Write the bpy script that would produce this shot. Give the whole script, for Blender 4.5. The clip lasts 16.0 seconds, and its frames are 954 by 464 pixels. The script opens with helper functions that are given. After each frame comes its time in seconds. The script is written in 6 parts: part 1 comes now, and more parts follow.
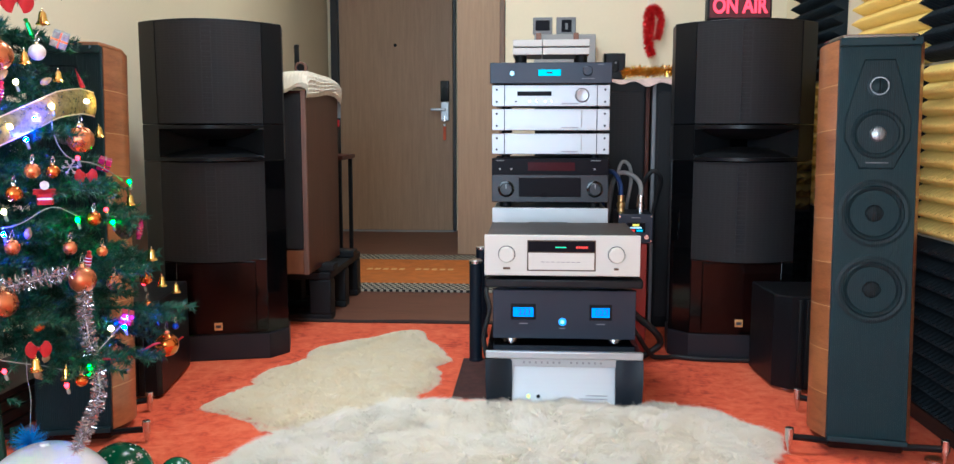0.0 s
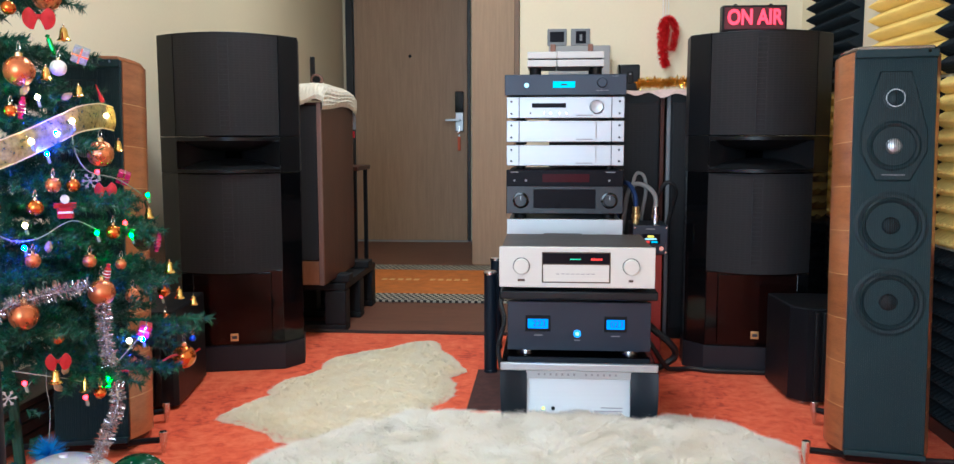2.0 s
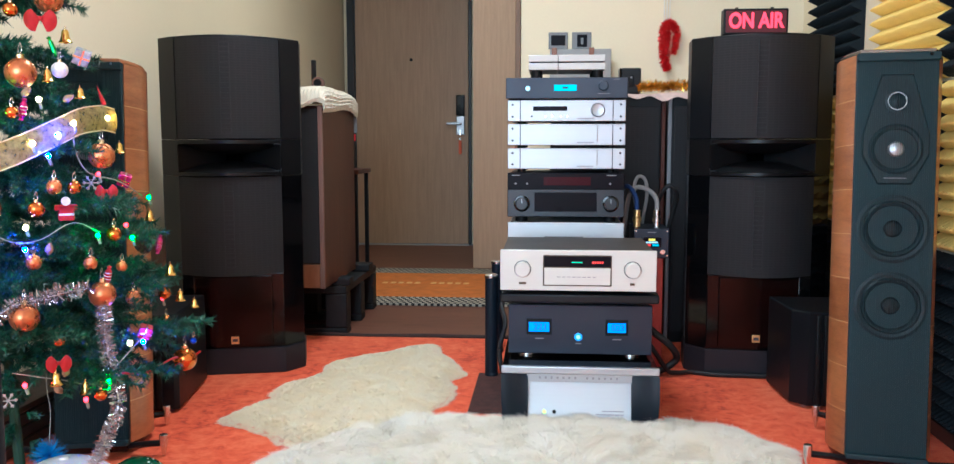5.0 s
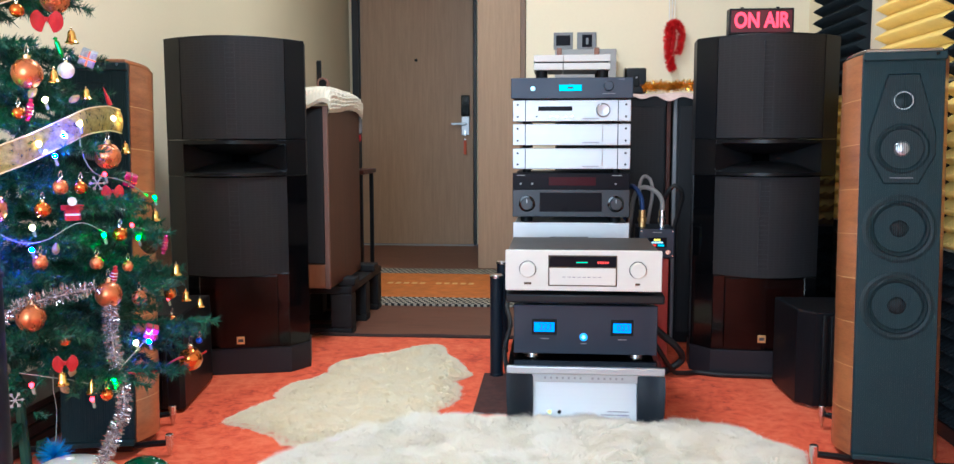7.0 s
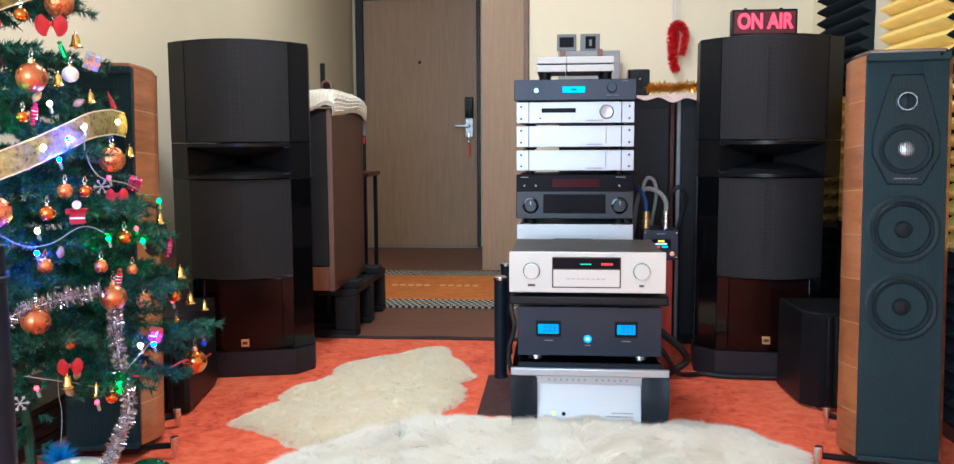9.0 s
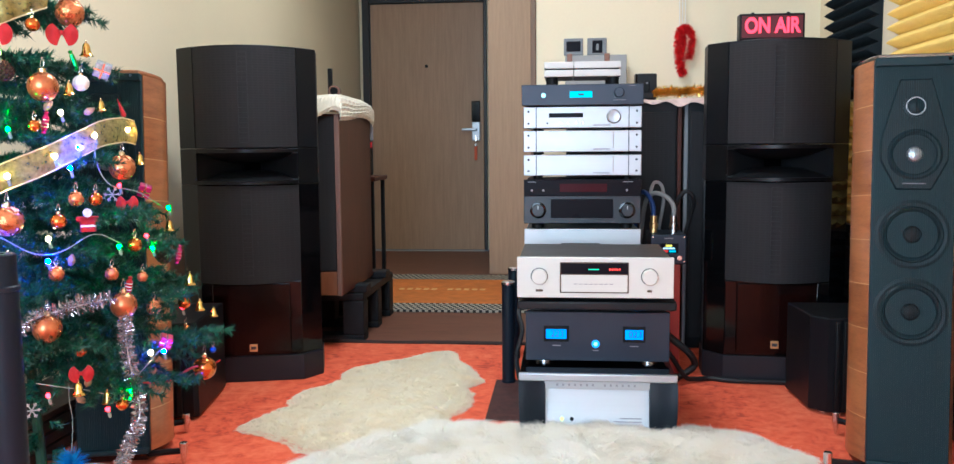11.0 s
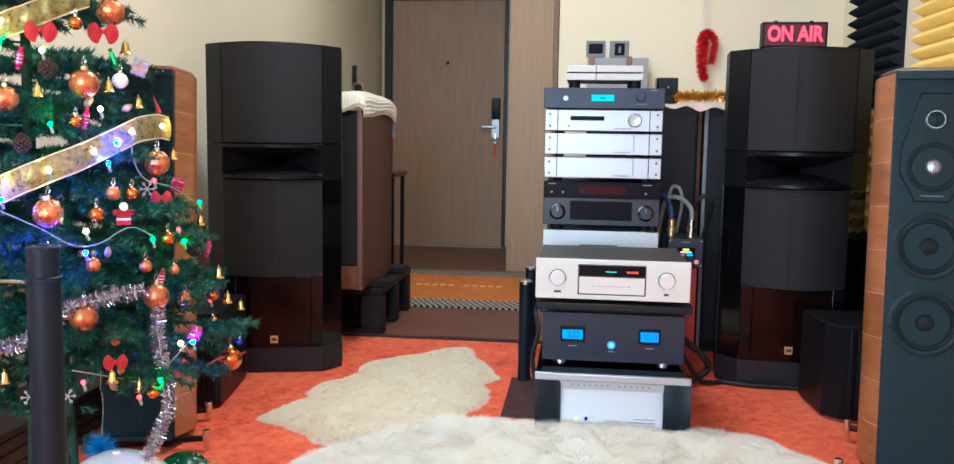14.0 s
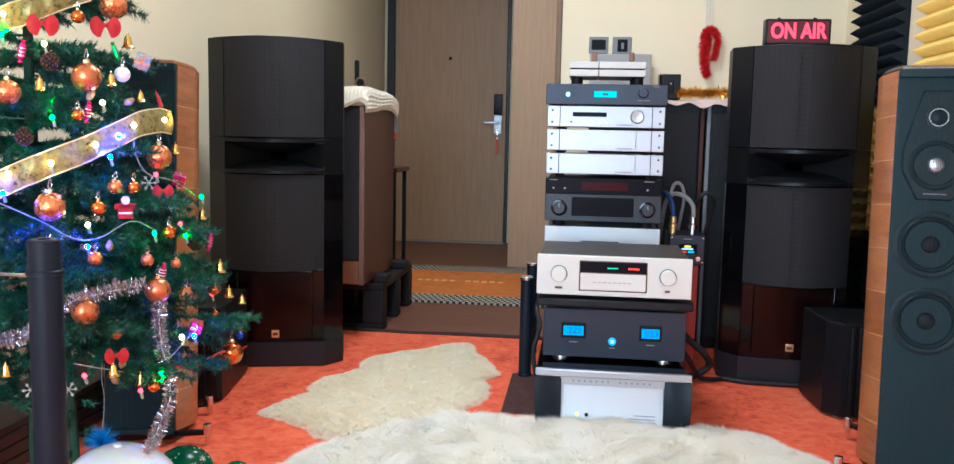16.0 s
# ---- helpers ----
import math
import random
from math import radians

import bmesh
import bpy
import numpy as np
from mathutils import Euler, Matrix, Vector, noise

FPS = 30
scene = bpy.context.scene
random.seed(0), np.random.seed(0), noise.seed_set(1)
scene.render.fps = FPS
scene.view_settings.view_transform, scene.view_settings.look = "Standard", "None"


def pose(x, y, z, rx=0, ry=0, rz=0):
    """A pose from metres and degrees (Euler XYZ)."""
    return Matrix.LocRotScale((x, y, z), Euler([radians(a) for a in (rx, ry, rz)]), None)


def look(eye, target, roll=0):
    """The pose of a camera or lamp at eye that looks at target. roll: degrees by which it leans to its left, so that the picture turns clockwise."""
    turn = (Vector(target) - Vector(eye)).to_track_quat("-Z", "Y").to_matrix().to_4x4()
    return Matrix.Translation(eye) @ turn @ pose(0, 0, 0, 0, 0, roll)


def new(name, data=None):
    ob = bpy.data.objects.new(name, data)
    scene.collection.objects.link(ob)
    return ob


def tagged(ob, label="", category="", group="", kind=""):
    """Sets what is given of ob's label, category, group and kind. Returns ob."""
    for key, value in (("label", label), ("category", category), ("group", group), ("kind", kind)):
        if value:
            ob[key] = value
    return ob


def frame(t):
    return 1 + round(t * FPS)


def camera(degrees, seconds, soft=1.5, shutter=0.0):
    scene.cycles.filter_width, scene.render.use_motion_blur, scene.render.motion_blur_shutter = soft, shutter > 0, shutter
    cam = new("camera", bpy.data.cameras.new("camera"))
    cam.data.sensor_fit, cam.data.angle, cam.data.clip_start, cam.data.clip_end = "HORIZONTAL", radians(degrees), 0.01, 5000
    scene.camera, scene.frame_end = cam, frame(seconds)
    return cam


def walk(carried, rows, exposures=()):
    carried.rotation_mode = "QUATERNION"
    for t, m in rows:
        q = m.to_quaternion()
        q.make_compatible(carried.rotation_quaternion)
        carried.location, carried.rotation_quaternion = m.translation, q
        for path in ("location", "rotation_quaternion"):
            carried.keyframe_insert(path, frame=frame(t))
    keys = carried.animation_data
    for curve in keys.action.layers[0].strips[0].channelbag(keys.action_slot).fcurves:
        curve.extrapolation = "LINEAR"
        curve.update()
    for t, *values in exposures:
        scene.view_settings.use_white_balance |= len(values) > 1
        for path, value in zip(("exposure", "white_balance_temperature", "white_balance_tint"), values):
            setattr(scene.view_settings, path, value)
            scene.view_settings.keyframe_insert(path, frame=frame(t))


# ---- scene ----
cam = camera(57.6, 16.0, soft=1.4)
PATH = [
    (0, (0.114, 0.028, 0.879), (-0.014, 2.01, 0.639), 0.0),
    (0.5, (0.114, 0.028, 0.88), (-0.02, 2.009, 0.644), 0.0),
    (1, (0.113, 0.018, 0.88), (-0.033, 1.999, 0.645), 0.1),
    (1.5, (0.112, 0.024, 0.885), (-0.028, 2.008, 0.672), 0.1),
    (2, (0.113, 0.022, 0.888), (-0.048, 2.004, 0.669), -0.1),
    (2.5, (0.109, 0.021, 0.886), (-0.055, 2.003, 0.67), -0.1),
    (3, (0.111, 0.023, 0.888), (-0.046, 2.005, 0.671), -0.0),
    (3.5, (0.11, 0.024, 0.887), (-0.048, 2.006, 0.673), 0.0),
    (4, (0.111, 0.024, 0.885), (-0.047, 2.006, 0.673), 0.0),
    (6.5, (0.112, 0.024, 0.885), (-0.061, 2.006, 0.676), -0.1),
    (7, (0.111, 0.024, 0.884), (-0.063, 2.005, 0.675), -0.1),
    (7.5, (0.112, 0.02, 0.884), (-0.066, 2.001, 0.676), -0.2),
    (8, (0.111, 0.025, 0.884), (-0.067, 2.006, 0.677), -0.2),
    (8.5, (0.112, 0.021, 0.885), (-0.071, 2.002, 0.679), -0.4),
    (9, (0.113, 0.023, 0.885), (-0.071, 2.004, 0.68), -0.3),
    (11.5, (0.107, 0.016, 0.901), (-0.097, 1.996, 0.702), -0.4),
    (12, (0.103, 0.003, 0.909), (-0.108, 1.982, 0.708), -0.1),
    (12.5, (0.099, -0.014, 0.913), (-0.131, 1.961, 0.694), 0.1),
    (13, (0.097, -0.021, 0.913), (-0.141, 1.952, 0.693), 0.4),
    (13.5, (0.097, -0.024, 0.915), (-0.137, 1.952, 0.705), 0.7),
    (14, (0.097, -0.025, 0.914), (-0.136, 1.95, 0.703), 0.9),
    (14.5, (0.096, -0.026, 0.915), (-0.139, 1.949, 0.704), 1.1),
    (15, (0.096, -0.025, 0.916), (-0.142, 1.949, 0.698), 1.2),
    (15.5, (0.099, -0.026, 0.915), (-0.141, 1.948, 0.698), 1.2),
    (16, (0.098, -0.025, 0.914), (-0.139, 1.949, 0.693), 1.2),
]
walk(cam, [(t, look(eye, target, roll)) for t, eye, target, roll in PATH], [(0, -0.17, 5180, 1), (4.2, -0.16, 5120, 1), (6.3, 0.0, 5080, 1), (9.2, 0.0, 5080, 1), (16, -0.03, 5080, 1)])

# ---------------------------------------------------------------- light
world = bpy.data.worlds.new("world")
scene.world = world
world.use_nodes = True
wn = world.node_tree
sky = wn.nodes.new("ShaderNodeTexSky")
sky.sky_type = "NISHITA"
sky.sun_disc = False
sky.sun_elevation = radians(35)
sky.sun_rotation = radians(200)
wn.links.new(sky.outputs["Color"], wn.nodes["Background"].inputs["Color"])
wn.nodes["Background"].inputs["Strength"].default_value = 0.1
scene.view_settings.exposure = 0.0


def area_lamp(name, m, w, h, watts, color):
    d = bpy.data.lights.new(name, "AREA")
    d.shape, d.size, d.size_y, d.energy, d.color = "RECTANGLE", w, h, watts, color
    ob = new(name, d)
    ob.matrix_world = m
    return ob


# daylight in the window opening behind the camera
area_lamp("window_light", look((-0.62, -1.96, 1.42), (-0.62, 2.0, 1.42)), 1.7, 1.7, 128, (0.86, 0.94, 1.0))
# unseen ceiling panels: the room's is inferred, the entrance hall's is added to brighten it
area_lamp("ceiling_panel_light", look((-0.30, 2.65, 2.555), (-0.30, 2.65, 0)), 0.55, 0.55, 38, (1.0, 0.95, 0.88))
area_lamp("hall_fill_light", look((-0.50, 4.80, 2.555), (-0.50, 4.80, 0)), 0.3, 0.3, 14, (1.0, 0.95, 0.87))


# ---------------------------------------------------------------- materials
def nodes_of(name):
    m = bpy.data.materials.new(name)
    m.use_nodes = True
    return m, m.node_tree, m.node_tree.nodes["Principled BSDF"]


def coords(nt, scale=(1, 1, 1)):
    tc = nt.nodes.new("ShaderNodeTexCoord")
    mp = nt.nodes.new("ShaderNodeMapping")
    mp.inputs["Scale"].default_value = scale
    nt.links.new(tc.outputs["Object"], mp.inputs["Vector"])
    return mp.outputs["Vector"]


def noise_tex(nt, vec, scale, detail=3.0, rough=0.55):
    n = nt.nodes.new("ShaderNodeTexNoise")
    n.inputs["Scale"].default_value = scale
    n.inputs["Detail"].default_value = detail
    n.inputs["Roughness"].default_value = rough
    nt.links.new(vec, n.inputs["Vector"])
    return n.outputs["Fac"]


def ramp(nt, fac, stops):
    r = nt.nodes.new("ShaderNodeValToRGB")
    e = r.color_ramp.elements
    while len(e) < len(stops):
        e.new(0.5)
    for k, (p, c) in enumerate(stops):
        e[k].position = p
        e[k].color = (c[0], c[1], c[2], 1)
    nt.links.new(fac, r.inputs["Fac"])
    return r.outputs["Color"]


def add_bump(nt, bsdf, fac, strength, dist):
    b = nt.nodes.new("ShaderNodeBump")
    b.inputs["Strength"].default_value = strength
    b.inputs["Distance"].default_value = dist
    nt.links.new(fac, b.inputs["Height"])
    nt.links.new(b.outputs["Normal"], bsdf.inputs["Normal"])


def mat(name, col, rough=0.5, metal=0.0, var=0.12, scale=6.0, bump=0.15, bscale=150.0, coat=0.0, sheen=0.0,
        stretch=(1, 1, 1), rvar=0.08, alpha=1.0, trans=0.0, spec=0.5):
    """A surface with two scales of colour change, a fine relief and uneven gloss."""
    m, nt, b = nodes_of(name)
    v = coords(nt, stretch)
    big, fine = noise_tex(nt, v, scale, 3), noise_tex(nt, v, bscale, 2)
    mix = nt.nodes.new("ShaderNodeMath")
    mix.operation = "MULTIPLY_ADD"
    mix.inputs[1].default_value = 0.35
    nt.links.new(fine, mix.inputs[0])
    half = nt.nodes.new("ShaderNodeMath")
    half.operation = "MULTIPLY"
    half.inputs[1].default_value = 0.65
    nt.links.new(big, half.inputs[0])
    nt.links.new(half.outputs[0], mix.inputs[2])
    lo = [max(0, c * (1 - var)) for c in col]
    hi = [min(1, c * (1 + var)) for c in col]
    nt.links.new(ramp(nt, mix.outputs[0], [(0.3, lo), (0.7, hi)]), b.inputs["Base Color"])
    rr = nt.nodes.new("ShaderNodeMapRange")
    rr.inputs["To Min"].default_value = max(0.02, rough - rvar)
    rr.inputs["To Max"].default_value = min(1, rough + rvar)
    nt.links.new(big, rr.inputs["Value"])
    nt.links.new(rr.outputs[0], b.inputs["Roughness"])
    b.inputs["Metallic"].default_value = metal
    b.inputs["Coat Weight"].default_value = coat
    b.inputs["Coat Roughness"].default_value = 0.05
    b.inputs["Sheen Weight"].default_value = sheen
    b.inputs["Alpha"].default_value = alpha
    b.inputs["Specular IOR Level"].default_value = spec
    b.inputs["Transmission Weight"].default_value = trans
    if bump:
        add_bump(nt, b, fine, bump, 0.002)
    return m


def wood(name, dark, light, stretch, scale=5.0, rough=0.45, coat=0.0, by_object=0.0):
    """Streaked grain along the axis with the smallest stretch."""
    m, nt, b = nodes_of(name)
    v = coords(nt, stretch)
    grain = noise_tex(nt, v, scale, 5, 0.6)
    fine = noise_tex(nt, v, scale * 9, 3, 0.6)
    mix = nt.nodes.new("ShaderNodeMath")
    mix.operation = "MULTIPLY_ADD"
    mix.inputs[1].default_value = 0.35
    nt.links.new(fine, mix.inputs[0])
    half = nt.nodes.new("ShaderNodeMath")
    half.operation = "MULTIPLY"
    half.inputs[1].default_value = 0.65
    nt.links.new(grain, half.inputs[0])
    nt.links.new(half.outputs[0], mix.inputs[2])
    fac = mix.outputs[0]
    if by_object:
        info = nt.nodes.new("ShaderNodeObjectInfo")
        sh = nt.nodes.new("ShaderNodeMath")
        sh.operation = "MULTIPLY_ADD"
        sh.inputs[1].default_value = by_object
        nt.links.new(info.outputs["Random"], sh.inputs[0])
        nt.links.new(fac, sh.inputs[2])
        fac = sh.outputs[0]
    nt.links.new(ramp(nt, fac, [(0.32, dark), (0.7, light)]), b.inputs["Base Color"])
    b.inputs["Roughness"].default_value = rough
    b.inputs["Coat Weight"].default_value = coat
    b.inputs["Coat Roughness"].default_value = 0.12
    add_bump(nt, b, fine, 0.12, 0.001)
    return m


def glow(name, col, strength):
    m, nt, b = nodes_of(name)
    b.inputs["Base Color"].default_value = (*col, 1)
    b.inputs["Emission Color"].default_value = (*col, 1)
    b.inputs["Emission Strength"].default_value = strength
    return m


def carpet_mat():
    m, nt, b = nodes_of("orange_velvet_carpet")
    v = coords(nt)
    warp = nt.nodes.new("ShaderNodeTexNoise")
    warp.inputs["Scale"].default_value = 9
    nt.links.new(v, warp.inputs["Vector"])
    add = nt.nodes.new("ShaderNodeVectorMath")
    add.operation = "MULTIPLY_ADD"
    add.inputs[1].default_value = (0.12, 0.12, 0.12)
    nt.links.new(warp.outputs["Color"], add.inputs[0])
    nt.links.new(v, add.inputs[2])
    n1 = noise_tex(nt, add.outputs[0], 24, 7, 0.74)
    n2 = noise_tex(nt, add.outputs[0], 5, 3, 0.6)
    mx = nt.nodes.new("ShaderNodeMath")
    mx.operation = "MULTIPLY_ADD"
    mx.inputs[1].default_value = 0.7
    nt.links.new(n1, mx.inputs[0])
    h = nt.nodes.new("ShaderNodeMath")
    h.operation = "MULTIPLY"
    h.inputs[1].default_value = 0.3
    nt.links.new(n2, h.inputs[0])
    nt.links.new(h.outputs[0], mx.inputs[2])
    col = ramp(nt, mx.outputs[0], [(0.36, (0.42, 0.035, 0.014)), (0.45, (0.72, 0.092, 0.032)), (0.52, (0.79, 0.125, 0.045)), (0.63, (0.86, 0.19, 0.080))])
    nt.links.new(col, b.inputs["Base Color"])
    b.inputs["Roughness"].default_value = 0.95
    b.inputs["Sheen Weight"].default_value = 0.08
    b.inputs["Sheen Tint"].default_value = (1, 0.4, 0.25, 1)
    add_bump(nt, b, n1, 0.6, 0.006)
    return m


def check_mat():
    """Black and cream houndstooth-like checks of a woven border."""
    m, nt, b = nodes_of("woven_check_border")
    v = coords(nt, (1, 0.45, 1))
    ck = nt.nodes.new("ShaderNodeTexChecker")
    ck.inputs["Scale"].default_value = 58
    ck.inputs["Color1"].default_value = (0.55, 0.5, 0.4, 1)
    ck.inputs["Color2"].default_value = (0.03, 0.028, 0.025, 1)
    nt.links.new(v, ck.inputs["Vector"])
    f = noise_tex(nt, v, 300, 2)
    mx = nt.nodes.new("ShaderNodeMixRGB")
    mx.blend_type = "MULTIPLY"
    mx.inputs["Fac"].default_value = 0.5
    nt.links.new(ck.outputs["Color"], mx.inputs["Color1"])
    nt.links.new(f, mx.inputs["Color2"])
    nt.links.new(mx.outputs["Color"], b.inputs["Base Color"])
    b.inputs["Roughness"].default_value = 0.9
    add_bump(nt, b, f, 0.4, 0.002)
    return m


def grille_mat():
    """Dark stretched cloth with a faint lattice behind it."""
    m, nt, b = nodes_of("speaker_grille_cloth")
    v = coords(nt)
    br = nt.nodes.new("ShaderNodeTexBrick")
    br.offset = 0.0
    br.inputs["Scale"].default_value = 27
    br.inputs["Mortar Size"].default_value = 0.045
    br.inputs["Mortar Smooth"].default_value = 0.4
    br.inputs["Color1"].default_value = (0.0172, 0.0168, 0.0182, 1)
    br.inputs["Color2"].default_value = (0.0155, 0.0151, 0.0164, 1)
    br.inputs["Mortar"].default_value = (0.0230, 0.0225, 0.0245, 1)
    sw = nt.nodes.new("ShaderNodeMapping")
    sw.inputs["Rotation"].default_value = (radians(90), 0, 0)
    nt.links.new(v, sw.inputs["Vector"])
    nt.links.new(sw.outputs["Vector"], br.inputs["Vector"])
    nt.links.new(br.outputs["Color"], b.inputs["Base Color"])
    b.inputs["Roughness"].default_value = 0.75
    b.inputs["Specular IOR Level"].default_value = 0.25
    add_bump(nt, b, noise_tex(nt, v, 900, 2), 0.4, 0.001)
    return m


def fibre_mat(name, lo, hi, transl=0.35, scale=14):
    m, nt, b = nodes_of(name)
    v = coords(nt)
    f = noise_tex(nt, v, scale, 4, 0.65)
    col = ramp(nt, f, [(0.3, lo), (0.62, hi)])
    nt.links.new(col, b.inputs["Base Color"])
    b.inputs["Roughness"].default_value = 0.75
    b.inputs["Specular IOR Level"].default_value = 0.25
    tr = nt.nodes.new("ShaderNodeBsdfTranslucent")
    nt.links.new(col, tr.inputs["Color"])
    mx = nt.nodes.new("ShaderNodeMixShader")
    mx.inputs["Fac"].default_value = transl
    nt.links.new(b.outputs[0], mx.inputs[1])
    nt.links.new(tr.outputs[0], mx.inputs[2])
    nt.links.new(mx.outputs[0], nt.nodes["Material Output"].inputs["Surface"])
    return m


M_WALL = mat("cream_wall_paint", (0.83, 0.72, 0.51), 0.85, var=0.03, scale=1.5, bump=0.1, bscale=90)
M_CEIL = mat("white_ceiling_paint", (0.8, 0.78, 0.74), 0.9, var=0.03, scale=1.5)
M_CARPET = carpet_mat()
M_BIND = mat("dark_carpet_binding", (0.03, 0.016, 0.012), 0.85, var=0.3, scale=40)
M_PLANK = wood("brown_laminate", (0.110, 0.046, 0.028), (0.225, 0.098, 0.060), (1.2, 14, 14), 4, 0.45, 0.05, by_object=0.05)
M_PLANK.node_tree.nodes["Principled BSDF"].inputs["Specular IOR Level"].default_value = 0.22
M_DOOR = wood("oak_laminate_door", (0.34, 0.210, 0.120), (0.46, 0.302, 0.178), (14, 14, 0.8), 4.5, 0.5)
M_DFRAME = mat("dark_door_frame", (0.012, 0.010, 0.009), 0.45)
M_TRIM = wood("brown_edge_trim", (0.09, 0.045, 0.02), (0.18, 0.095, 0.045), (9, 9, 0.7), 4, 0.5)
M_MATTE = mat("matte_black_lacquer", (0.0060, 0.0066, 0.0082), 0.42, var=0.15, bump=0.08, bscale=400, spec=0.22)
M_PLINTH = mat("satin_dark_plinth", (0.017, 0.0155, 0.020), 0.4, var=0.12, bump=0.08, bscale=400, spec=0.25)
M_GLOSS = mat("gloss_black_lacquer", (0.0025, 0.0025, 0.003), 0.08, var=0.1, bump=0.0, rvar=0.03, coat=0.0, spec=0.3)
M_ROSE = wood("gloss_dark_red_veneer", (0.0045, 0.0013, 0.0011), (0.011, 0.0027, 0.0023), (8, 8, 0.8), 4, 0.16, 0.05)
M_ROSE.node_tree.nodes["Principled BSDF"].inputs["Specular IOR Level"].default_value = 0.22
M_GRILLE = grille_mat()
M_HORN = mat("horn_moulding", (0.006, 0.006, 0.0066), 0.32, var=0.1, bump=0.05, spec=0.22)
M_HORNIN = mat("horn_throat_moulding", (0.008, 0.0085, 0.0095), 0.5, var=0.1, bump=0.05, spec=0.16)
# near-black without specular: the deep shade inside the horn is put into this colour
M_THROATSHADE = mat("horn_throat_shade", (0.0012, 0.0012, 0.0014), 0.9, var=0.1, bump=0, spec=0.0)
M_GOLD = mat("gold_badge", (0.75, 0.52, 0.22), 0.3, 0.9, var=0.08)
M_WALNUT = wood("walnut_veneer", (0.17, 0.052, 0.016), (0.40, 0.155, 0.055), (2, 2, 12), 4, 0.32, 0.35, by_object=0.16)
M_INLAY = mat("maple_inlay", (0.55, 0.33, 0.15), 0.4)
M_LEATHER = mat("black_leather", (0.008, 0.027, 0.034), 0.5, var=0.2, bump=0.4, bscale=500, spec=0.22)
M_STRING = mat("elastic_string", (0.009, 0.033, 0.041), 0.55, var=0.1, bump=0, spec=0.22)
M_CONE = mat("driver_cone", (0.006, 0.016, 0.020), 0.42, var=0.2, scale=20, spec=0.22)
M_RUBBER = mat("black_rubber", (0.005, 0.0055, 0.006), 0.55, bump=0.2, spec=0.22)
M_CHROME = mat("polished_steel", (0.75, 0.75, 0.76), 0.25, 1.0, var=0.04, bump=0)
M_GUN = mat("gunmetal_cap", (0.22, 0.20, 0.18), 0.22, 0.85, var=0.1)
M_SILVER = mat("brushed_silver", (0.42, 0.445, 0.47), 0.44, 0.75, var=0.03, scale=3, stretch=(1, 40, 40), bump=0.05)
M_CHAMP = mat("champagne_aluminium", (0.62, 0.625, 0.57), 0.45, 0.1, var=0.03, stretch=(1, 40, 40), bump=0.05)
M_BLUEBLK = mat("anodised_black", (0.018, 0.026, 0.044), 0.42, 0.3, var=0.12, bump=0.1, bscale=500)
M_SLATE = mat("slate_grey_panel", (0.009, 0.012, 0.019), 0.35, 0.15, var=0.1, bump=0.06)
M_BROWNTOP = mat("bronze_grey_lid", (0.11, 0.095, 0.085), 0.35, 0.6, var=0.1)
M_DARKGLASS = mat("dark_display_glass", (0.008, 0.007, 0.010), 0.3, var=0.1, bump=0, spec=0.05)
M_STEEL = mat("satin_steel_ring", (0.38, 0.40, 0.42), 0.35, 0.8, var=0.1, bump=0)
M_SILVERG = mat("silver_glitter_wrap", (0.34, 0.37, 0.42), 0.4, 0.5, var=0.4, scale=200, bump=0.6)
M_LATTICE = mat("grille_lattice", (0.027, 0.027, 0.030), 0.7, bump=0, spec=0.25)
M_FASCIA = mat("bright_brushed_fascia", (0.50, 0.525, 0.545), 0.45, 0.5, var=0.03, scale=3, stretch=(1, 40, 40), bump=0.05)
M_POLE = mat("blue_black_tube", (0.006, 0.011, 0.019), 0.45, var=0.1, bump=0.05, spec=0.2)
M_IVORY = mat("ivory_white_case", (0.54, 0.53, 0.50), 0.45, var=0.03, bump=0.05)
M_CHEEK = mat("blue_black_cheek", (0.008, 0.013, 0.020), 0.5, var=0.1, spec=0.22)
M_RIM = mat("bronze_rim", (0.10, 0.075, 0.05), 0.4, 0.6)
M_REDGLASS = mat("dark_red_display", (0.045, 0.008, 0.012), 0.15, var=0.1, bump=0)
M_REDGLASS.node_tree.nodes["Principled BSDF"].inputs["Specular IOR Level"].default_value = 0.06
M_GREYINK = mat("grey_print", (0.25, 0.25, 0.27), 0.6, bump=0)
M_DARKINK = mat("dark_print", (0.04, 0.04, 0.045), 0.6, bump=0)
M_LCD = glow("blue_lcd", (0.01, 0.28, 1.0), 0.95)
M_CYAN = glow("cyan_lcd", (0.0, 0.45, 0.62), 0.9)
M_LEDBLUE = glow("blue_led", (0.05, 0.35, 0.9), 1.0)
M_LEDWHITE = glow("white_led", (0.5, 0.85, 1.0), 0.8)
M_LEDLIME = glow("lime_led", (0.6, 1.0, 0.1), 2.0)
M_DIGRED = glow("red_digits", (1.0, 0.05, 0.04), 0.6)
M_DIGGRN = glow("green_digits", (0.1, 0.9, 0.5), 0.3)
M_DIGYEL = glow("yellow_digits", (0.9, 0.8, 0.1), 1.0)
M_ONAIR = glow("red_neon_letters", (1.0, 0.045, 0.085), 1.9)
M_ONPANEL = glow("red_lit_panel", (0.07, 0.003, 0.008), 0.35)
